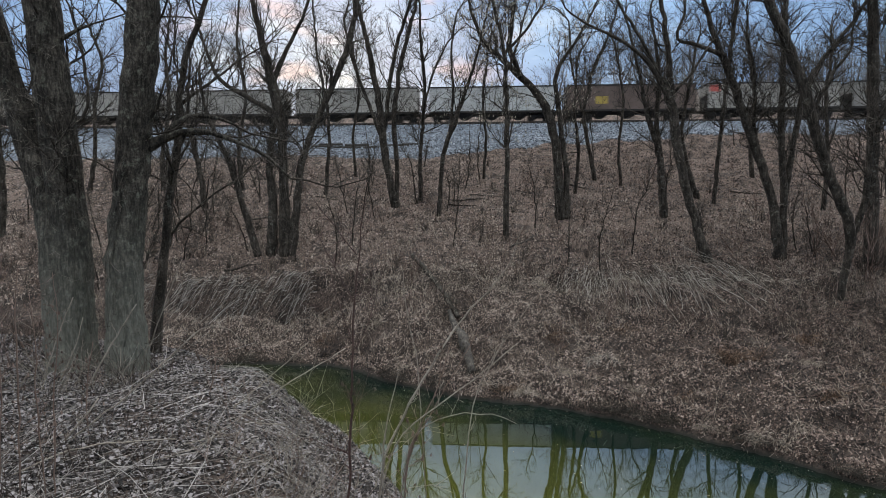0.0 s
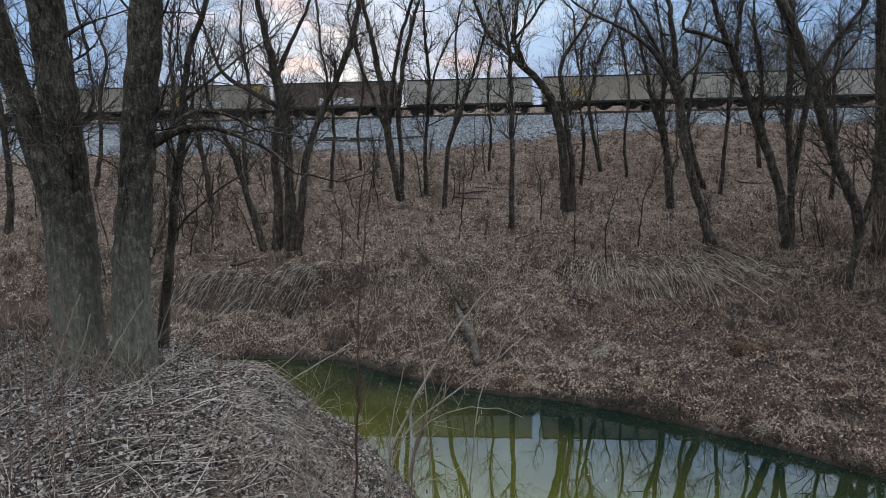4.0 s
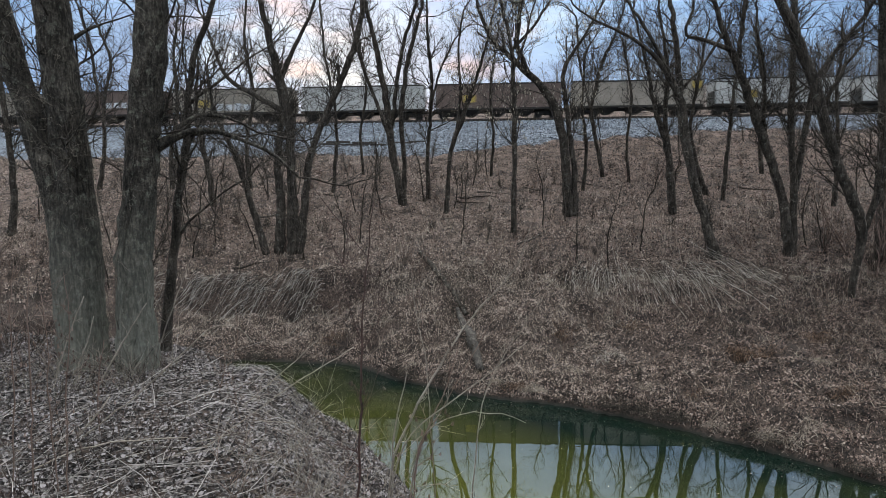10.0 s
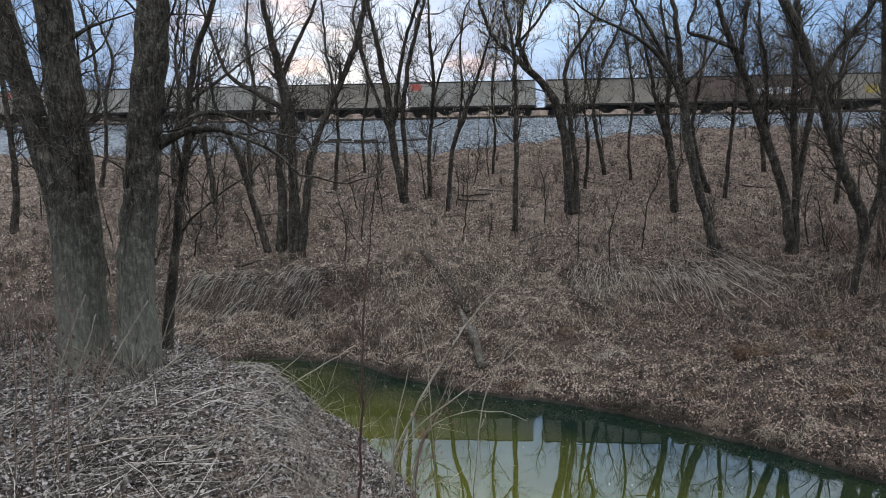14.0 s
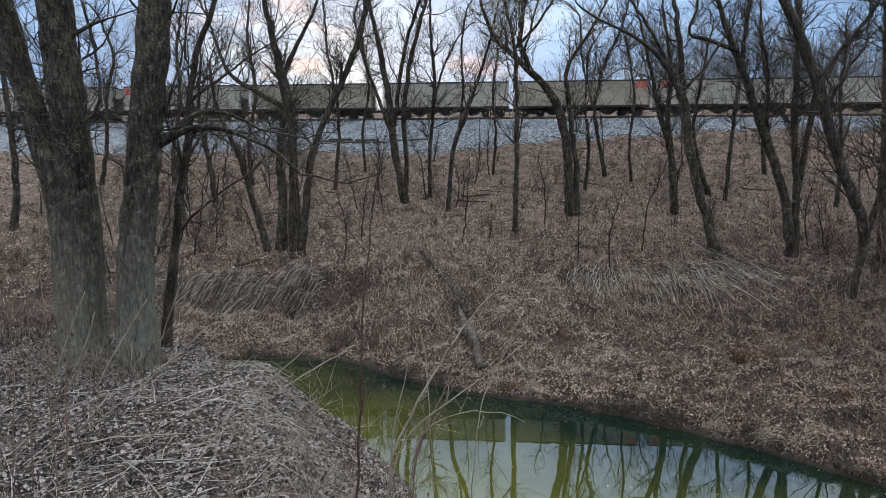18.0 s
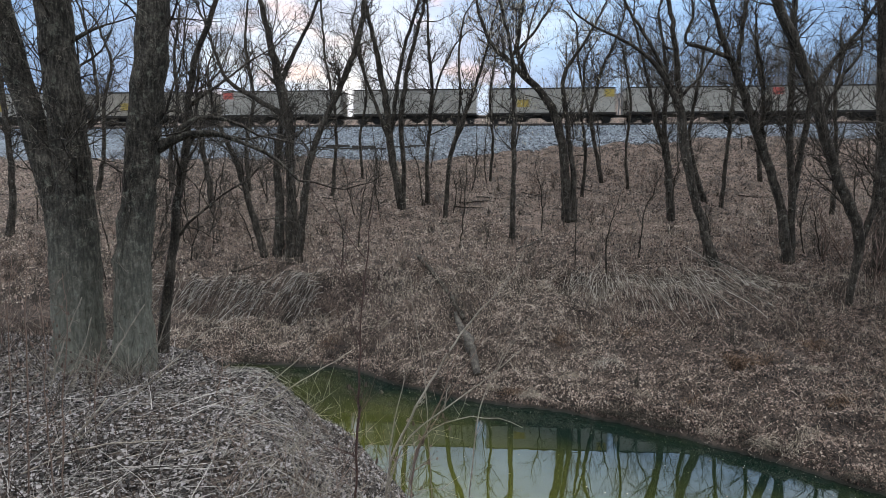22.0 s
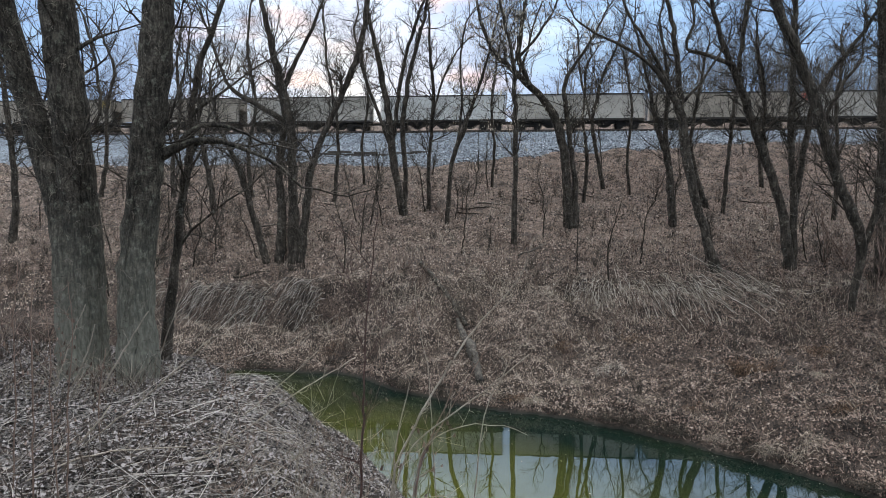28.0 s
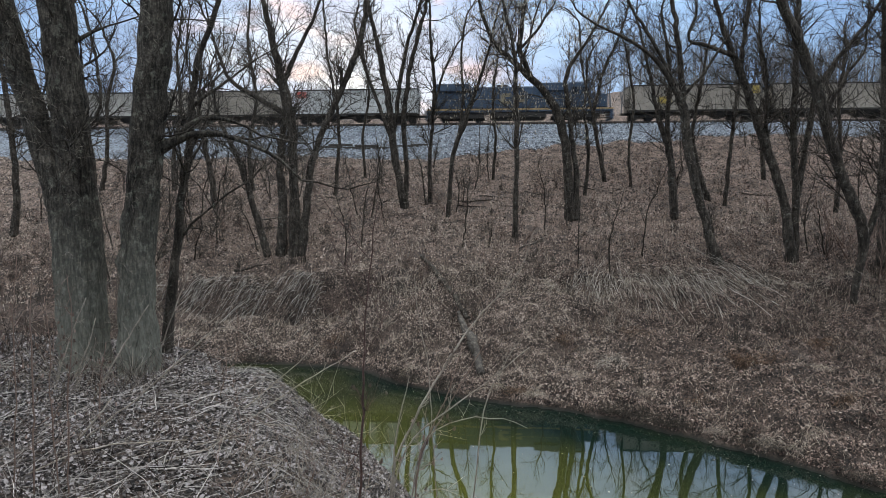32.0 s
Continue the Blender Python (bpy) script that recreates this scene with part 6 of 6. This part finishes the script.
def build_young_tree(seed, height):
    rng = np.random.RandomState(seed)
    ob = new("young_tree")
    q, r = refine([(0, 0, -0.2), (rng.randn() * 0.25, rng.randn() * 0.1, height * 0.4), (rng.randn() * 0.5, rng.randn() * 0.3, height)], (0.055, 0.042, 0.014), 0.4, 0.04, rng)
    v, f, t = tube(q, r, 6, 0.04, seed)
    under(new("trunk", mesh_of("trunk", v, f, t, BARK, True)), ob)
    roots = []
    for _ in range(16):
        k = int((0.3 + 0.68 * rng.rand()) * (len(q) - 2))
        roots.append((q[k], unit(np.array([rng.randn() * 0.8, rng.randn() * 0.8, 0.8])), height * (0.14 + 0.2 * rng.rand()), r[k] * 0.5))
    p0, p1, r0, r1, tips = ramify(roots, rng, ((1, 0.5, 0.6, 0.8, 4), (1, 0.5, 0.7, 0.8, 2), (0, 0, 0, 0, 1)), 0.22)
    v, f = sticks(p0, p1, np.maximum(r0, 0.007), np.maximum(r1, 0.005), 3)
    tagged(under(new("twig_spray", mesh_of("twig_spray", v, f, None, TWIG)), ob), kind="stuff")
    return ob


def plant_young_trees():
    rng = np.random.RandomState(73)
    protos = [build_young_tree(300 + i, 3.2 + 0.7 * i) for i in range(6)]
    for n in range(78):
        while True:
            x, y = (-34 + 70 * rng.rand(), 38 + 30 * rng.rand()) if n < 54 else (-22 + 17 * rng.rand(), 40 + 14 * rng.rand())
            if off_track(x, y) > stone_foot(x) + 0.6:
                break
        lean = 4 if n < 54 else 13
        m = pose(x, y, ground_z(x, y), rng.randn() * lean, rng.randn() * lean, 360 * rng.rand())
        i = n % 6
        if n < 6:
            ob = protos[i]
            ob.matrix_world = m
        else:
            ob = copy_thing(protos[i], m)
        tagged(ob, "thin leafless young tree on the embankment slope", "young tree", "young trees on the slope")


def brush_tangle():
    """Fine crossing twigs over the rim of the near bank and its foot by the water."""
    rng = np.random.RandomState(77)
    for mat, words, n, seed in ((CANE, "tangle of fine pale dry twigs on the near bank", 34, 1), (SHRUB, "tangle of thin reddish-brown twigs on the near bank", 40, 2)):
        ob = tagged(new("brush_tangle"), words, "brush", "brush on the near bank")
        ob.location = (-1.0, 9.0, ground_z(-1.0, 9.0))
        o = np.array(ob.location)
        roots = []
        for k in range(n):
            y = 8.2 + 3.4 * rng.rand() ** 1.5
            x = float(np.interp(y, (7.5, 11.2, 14), (-1.8, -3.2, -4.4))) - 0.7 + 2.6 * rng.rand()
            roots.append((np.array([x, y, ground_z(x, y) - 0.03]) - o, unit(np.array([0.35 + rng.randn() * 0.55, rng.randn() * 0.4, 0.9])), 0.5 + 1.5 * rng.rand() ** 1.6, 0.0045 + 0.005 * rng.rand()))
        for root in roots:
            p0, p1, r0, r1, tips = ramify([root], rng, ((2, 0.45, 0.6, 0.8, 4), (1, 0.5, 0.7, 0.8, 2), (0, 0, 0, 0, 1)), 0.2)
            v, f = sticks(p0, p1, np.maximum(r0, 0.0016), np.maximum(r1, 0.0012), 3)
            tagged(under(new("twig", mesh_of("twig", v, f, None, mat)), ob), kind="stuff")


BRAMBLE = material("dark_brambles", ((0.014, 0.009, 0.007), (0.04, 0.025, 0.019), (0.09, 0.062, 0.05)), 2, 40, 0.95, 0, island=0.8)
DEADWOOD = material("weathered_deadwood", ((0.014, 0.012, 0.010), (0.065, 0.056, 0.047), (0.17, 0.148, 0.127)), 3, 14, 0.95, 0.9, 0.05)
RUST = material("rusty_dead_fern", ((0.03, 0.017, 0.010), (0.085, 0.048, 0.028), (0.2, 0.13, 0.085)), 2, 40, 0.95, 0, island=0.8)
spread_litter()
on_terrace = lambda x, y: (off_track(x, y) > stone_foot(x) + 0.3) & (y > far_shore(x) + 1)
weeds("dead_weeds", 17000, -33, 38, 33, 58, 0.55, REED, "fine dry weeds standing over the leafy terrace", 51, 0.010, 0.25, 1.0, lambda x, y: on_terrace(x, y) & (y < 49 + 5 * vnoise(x, y, 3, 79)))
weeds("bank_weeds", 15000, -18, 26, 20, 40, 0.38, REED, "short dry grass on the creek bank", 53, 0.008, 0.6, 1.0, on_terrace)
weeds("reddish_brush", 7000, -33, 34, 34, 60, 0.95, SHRUB, "thin reddish brush stems on the terrace", 55, 0.010, 0.22, 1.2, on_terrace)
weeds("near_weeds", 2600, -15, -3.2, 6, 20, 0.8, BRAMBLE, "thin dark weed stems on the near bank", 57, 0.0055, 0.3, 0.8, lambda x, y: (rim(x, y) > -0.5) & (x < -3.0 - 0.3 * (y - 6)))
weeds("near_straw", 1500, -14, 0, 5, 19, 0.5, STALK, "pale dry straw standing among the near leaves", 59, 0.003, 0.8, 0.8, lambda x, y: rim(x, y) > -2)
hanging_stems("hanging_reeds", 420, -18.5, -7.5, ((-19, -0.75), (-7, -0.85)), HANG, "grey dead reeds hanging over the cut bank", 61, 2.3, 0.014)
hanging_stems("bowed_reeds", 300, 6.5, 20, ((6, -0.5), (10.5, 0.05), (13, 0.3), (20, 1.1)), PALE_REED, "pale dead reeds bowed over the bank's lip", 62, 2.5, 0.017)
droop("bank_grass", 1000, -7, 24, "dry grass along the lip of the bank", REED, 65, 1.3, 0.5, 3.0, 0.0, 0.012, 0.5)
# dark brush added in clumps, also standing in for shaded hollows on the bank
weeds("bramble_stems", 26000, -12, 30, 19, 40, 0.5, BRAMBLE, "dark red-brown bramble stems over the bank", 58, 0.007, 0.9, 1.9, lambda x, y: (y > far_shore(x) + 0.6) & (rim(x, y) < -5))
weeds("bramble_thicket", 3600, -27, -10.8, 14, 30, 1.25, BRAMBLE, "dark tangled bramble thicket behind the big trees", 56, 0.010, 0.65, 1.3, lambda x, y: rim(x, y) > -3)
weeds("thicket_straw", 500, -27, -10.8, 14, 28, 0.9, CANE, "pale dead stems in the bramble thicket", 54, 0.008, 0.8, 1.3, lambda x, y: rim(x, y) > -3)
weeds("trunk_weeds", 130, -11.2, -7.4, 15.0, 16.9, 0.9, CANE, "pale dead stems round the feet of the big trees", 52, 0.009, 0.5, 0.9)
shore_roots()
fallen_stalks()
brush_tangle()
reed_clumps()
plant_tussocks()
scatter_stones()
plant_young_trees()
plant_shrubs()
cane('sapling', [(-1.28, 8.50, 5.26, 0.0342), (-1.21, 8.50, 6.00, 0.0304), (-1.17, 8.50, 7.01, 0.0266), (-1.11, 8.50, 8.03, 0.0190), (-1.02, 8.50, 8.93, 0.0152), (-0.93, 8.50, 9.57, 0.0076)])
cane('sapling_twig', [(-1.11, 8.50, 8.16, 0.0152), (-1.31, 8.60, 8.50, 0.0115), (-1.48, 8.70, 8.76, 0.0117), (-1.64, 8.80, 9.07, 0.0079)])
cane('sapling_twig', [(-1.06, 8.50, 8.80, 0.0114), (-1.30, 8.40, 9.17, 0.0094), (-1.54, 8.30, 9.44, 0.0082), (-1.73, 8.20, 9.78, 0.0055)])
cane('sapling_twig', [(-1.15, 8.50, 7.45, 0.0114), (-0.88, 8.57, 7.79, 0.0096), (-0.85, 8.63, 8.21, 0.0077), (-0.73, 8.70, 8.59, 0.0058)])
cane('sapling_twig', [(-1.14, 8.50, 7.61, 0.0114), (-1.31, 8.40, 8.10, 0.0094), (-1.38, 8.30, 8.58, 0.0074)])
cane('pale', [(-0.99, 8.80, 5.29, 0.0314), (-0.78, 8.90, 5.81, 0.0318), (-0.28, 9.00, 6.76, 0.0281), (0.10, 9.10, 7.37, 0.0244), (0.32, 9.20, 7.69, 0.0205), (1.10, 9.30, 8.53, 0.0166), (1.30, 9.40, 9.12, 0.0084)])
cane('pale', [(-1.19, 8.60, 5.54, 0.0230), (-0.62, 8.73, 6.09, 0.0195), (-0.16, 8.85, 6.46, 0.0198), (0.48, 8.98, 6.85, 0.0160), (1.20, 9.10, 7.42, 0.0122)])
cane('pale', [(-0.80, 8.90, 5.82, 0.0159), (-0.39, 8.96, 6.09, 0.0160), (0.01, 9.02, 6.36, 0.0141), (0.40, 9.08, 6.38, 0.0122), (0.95, 9.14, 6.35, 0.0122), (1.20, 9.20, 6.16, 0.0082)])
cane('pale', [(-0.85, 8.80, 5.29, 0.0196), (-0.77, 8.83, 6.09, 0.0178), (-0.66, 8.87, 6.55, 0.0158), (-0.55, 8.90, 7.05, 0.0119)])
cane('pale', [(-0.05, 9.20, 6.65, 0.0123), (-0.28, 9.27, 7.20, 0.0124), (-0.45, 9.33, 7.80, 0.0108), (-0.49, 9.40, 8.45, 0.0084)])
cane('dark', [(-0.72, 8.70, 5.40, 0.0272), (-0.38, 8.78, 6.04, 0.0235), (-0.18, 8.85, 6.35, 0.0198), (0.12, 8.93, 7.07, 0.0159), (0.22, 9.00, 7.47, 0.0121)])
cane('dark', [(-0.82, 8.90, 5.22, 0.0199), (-0.44, 8.98, 5.79, 0.0200), (0.03, 9.05, 6.61, 0.0162), (0.44, 9.13, 7.27, 0.0122), (0.71, 9.20, 7.76, 0.0082)])
cane('pale', [(0.10, 9.00, 5.77, 0.0161), (0.53, 9.13, 6.58, 0.0163), (1.01, 9.27, 7.40, 0.0124), (1.49, 9.40, 8.05, 0.0084)])
cane('pale', [(-7.21, 11.70, 4.79, 0.0261), (-5.86, 11.90, 5.82, 0.0239), (-4.48, 12.10, 7.11, 0.0216), (-4.08, 12.30, 7.02, 0.0165), (-3.87, 12.50, 6.61, 0.0112)])
cane('pale', [(-5.65, 10.80, 4.78, 0.0241), (-4.50, 11.55, 4.86, 0.0232), (-4.17, 12.30, 4.99, 0.0220), (-3.19, 13.05, 5.59, 0.0233), (-2.02, 13.80, 6.17, 0.0185)])
cane('pale', [(-8.43, 14.60, 4.79, 0.0456), (-7.88, 14.85, 5.81, 0.0398), (-7.21, 15.10, 6.97, 0.0202)])
cane('pale', [(-7.21, 11.70, 4.81, 0.0366), (-6.79, 11.90, 5.32, 0.0319), (-6.61, 12.10, 5.65, 0.0216)])
cane('pale', [(-8.30, 17.60, 4.70, 0.0393), (-7.85, 17.70, 6.05, 0.0316), (-7.48, 17.80, 7.02, 0.0238), (-7.21, 17.90, 7.73, 0.0160)])
cane('pale', [(-9.91, 15.50, 4.82, 0.0346), (-9.52, 15.65, 5.98, 0.0280), (-9.12, 15.80, 7.03, 0.0212)])
cane('pale', [(-9.83, 16.10, 4.81, 0.0288), (-9.36, 16.25, 5.68, 0.0290), (-9.24, 16.40, 6.39, 0.0220)])
cane('pale', [(-7.34, 10.40, 4.82, 0.0279), (-6.69, 10.60, 5.12, 0.0237), (-5.83, 10.80, 5.28, 0.0241), (-4.65, 11.00, 5.25, 0.0196)])
cane('pale', [(-7.09, 11.50, 4.80, 0.0257), (-5.31, 11.90, 4.70, 0.0213), (-3.95, 12.30, 4.85, 0.0220)])
cane('pale', [(-5.52, 13.30, 4.70, 0.0238), (-4.48, 13.60, 4.60, 0.0243), (-3.40, 13.90, 4.38, 0.0186)])
cane('dark', [(-6.62, 9.70, 4.81, 0.0260), (-6.55, 9.73, 6.75, 0.0261), (-6.55, 9.77, 7.90, 0.0174), (-6.47, 9.80, 8.52, 0.0088)])
cane('dark', [(-6.22, 9.70, 4.80, 0.0217), (-6.28, 9.73, 6.27, 0.0217), (-6.27, 9.77, 7.35, 0.0131), (-6.33, 9.80, 8.07, 0.0088)])
cane('dark', [(-6.07, 9.70, 4.80, 0.0260), (-6.00, 9.73, 6.54, 0.0217), (-5.87, 9.77, 7.71, 0.0131), (-5.95, 9.80, 8.42, 0.0088)])
cane('dark', [(-7.10, 9.90, 4.79, 0.0221), (-6.96, 9.93, 6.39, 0.0222), (-6.97, 9.97, 7.68, 0.0134), (-6.86, 10.00, 8.68, 0.0089)])
cane('dark', [(-6.80, 12.00, 4.77, 0.0214), (-6.81, 12.05, 5.89, 0.0215), (-6.65, 12.10, 6.78, 0.0135)])
cane('dark', [(-11.90, 34.80, -0.06, 0.0466), (-11.59, 34.85, 1.54, 0.0467), (-11.70, 34.90, 3.14, 0.0312)])
cane('dark', [(-5.54, 15.00, 4.65, 0.0268), (-5.33, 15.10, 5.46, 0.0202), (-5.45, 15.20, 6.00, 0.0136)])
cane('pale', [(-4.90, 14.50, 4.47, 0.0259), (-4.26, 14.67, 5.02, 0.0262), (-3.46, 14.83, 5.69, 0.0199), (-3.08, 15.00, 6.03, 0.0134)])
cane('dead_log', [(-1.60, 42.10, 5.03, 0.1504), (-0.44, 38.80, 3.87, 0.1559), (0.50, 36.60, 3.19, 0.1471), (1.20, 34.90, 2.68, 0.1403)])
cane('dead_log', [(0.72, 35.40, 2.87, 0.1), (1.08, 33.90, 2.49, 0.2), (1.38, 32.40, 1.73, 0.26), (1.75, 30.60, 0.98, 0.2)])


# ---- the woods beyond the track, old timbers, vines ----
def build_far_tree(seed, height):
    rng = np.random.RandomState(seed)
    ob = new("far_tree")
    pts = [(0, 0, -0.4), (rng.randn() * 0.2, rng.randn() * 0.2, height * 0.3), (rng.randn() * 0.5, rng.randn() * 0.5, height * 0.65), (rng.randn() * 0.7, rng.randn() * 0.7, height)]
    q, r = refine(pts, (0.16, 0.13, 0.08, 0.02), 0.8, 0.06, rng)
    v, f, t = tube(q, r, 6, 0.03, seed)
    under(new("trunk", mesh_of("trunk", v, f, t, HAZED_TWIG, True)), ob)
    roots = []
    for _ in range(19):
        k = int((0.25 + 0.73 * rng.rand()) * (len(q) - 2))
        roots.append((q[k], unit(np.array([rng.randn(), rng.randn(), 1.1])), height * (0.12 + 0.16 * rng.rand()), r[k] * 0.4))
    p0, p1, r0, r1, tips = ramify(roots, rng, ((2, 0.5, 0.55, 0.7, 3), (1, 0.6, 0.7, 0.7, 1), (0, 0, 0, 0, 1)))
    v, f = sticks(p0, p1, np.maximum(r0, 0.014), np.maximum(r1, 0.01), 3)
    tagged(under(new("crown", mesh_of("crown", v, f, None, HAZED_TWIG)), ob), kind="stuff")
    return ob


def plant_far_woods():
    rng = np.random.RandomState(91)
    protos = [build_far_tree(200 + i, 8.5 + 1.1 * i) for i in range(6)]
    used = set()
    made = 0
    while made < 205:
        s, v = (-95 + 190 * rng.rand() if rng.rand() < 0.5 else 22 + 80 * rng.rand()), -(9 + 75 * rng.rand() ** 1.3)
        x, y = track_point(s, v)
        right = min(1, max(0, (x - 20) / 34))
        if rng.rand() > 0.34 + 0.66 * right:
            continue
        i = rng.randint(6)
        m = pose(x, y, ground_z(x, y), 0, 0, 360 * rng.rand())
        if i in used:
            ob = copy_thing(protos[i], m)
        else:
            ob = protos[i]
            ob.matrix_world = m
            used.add(i)
        tagged(ob, "grey leafless tree in the woods beyond the railway", "bare winter tree", "woods beyond the railway")
        made += 1


def old_timbers():
    """Discarded sleepers left end to end on the stone slope."""
    proto = None
    for i, (s, v, turn, dz) in enumerate(((-11.4, 10.0, 1.5, 0), (-8.9, 9.9, -1, 0), (-6.3, 9.8, 2, 0), (-10.4, 9.75, 0, 0.2), (-7.6, 9.7, 1, 0.2), (-3.4, 9.3, -3, 0), (-1.6, 9.0, 4, -0.02))):
        x, y = track_point(s, v)
        z = ground_z(x, y) + 0.13 + dz
        m = Matrix.Translation((x, y, z)) @ Matrix.Rotation(-math.atan(TURN) + radians(turn), 4, "Z") @ Matrix.Rotation(radians(-4), 4, "X")
        if proto is None:
            proto = new("old_sleeper")
            part("beam", boxes((-1.28, 1.28, -0.12, 0.12, -0.1, 0.1), bevel=0.015), SLEEPER, proto)
            ob = proto
            ob.matrix_world = m
        else:
            ob = copy_thing(proto, m)
        tagged(ob, "discarded dark timber sleeper lying on the stone slope", "old sleeper", "discarded sleepers")


def fallen_branches():
    rng = np.random.RandomState(95)
    for i in range(16):
        x, y = -26 + 52 * rng.rand(), 38 + 20 * rng.rand()
        a, ln = rng.randn() * 0.5, 1.2 + 2.4 * rng.rand()
        xs, ys = x + np.cos(a) * np.linspace(0, ln, 6), y + np.sin(a) * np.linspace(0, ln, 6) + rng.randn(6) * 0.05
        r = np.linspace(0.06, 0.02, 6) * (0.6 + rng.rand())
        q = np.stack([xs, ys, land(xs, ys) + r * 0.7 + 0.02], -1)
        v, f, t = tube(q, r, 7, 0.06, i)
        ob = tagged(new("fallen_branch"), "bare fallen branch on the leafy slope", "fallen branch", "branches on the slope")
        under(new("wood", mesh_of("wood", v, f, t, DEADWOOD if i % 2 else BARK, True)), ob)


plant_far_woods()
old_timbers()
fallen_branches()


def motions():
    """The train rolls to the right at a steady speed, past the whole shot."""
    for ob, at in TRAIN:
        rows = []
        for t in (0.0, 16.0, 32.0):
            rows.append((t, TRACK_POSE @ Matrix.Translation((at + SPEED * t, 0, RAIL_Z))))
        walk(ob, rows)


motions()
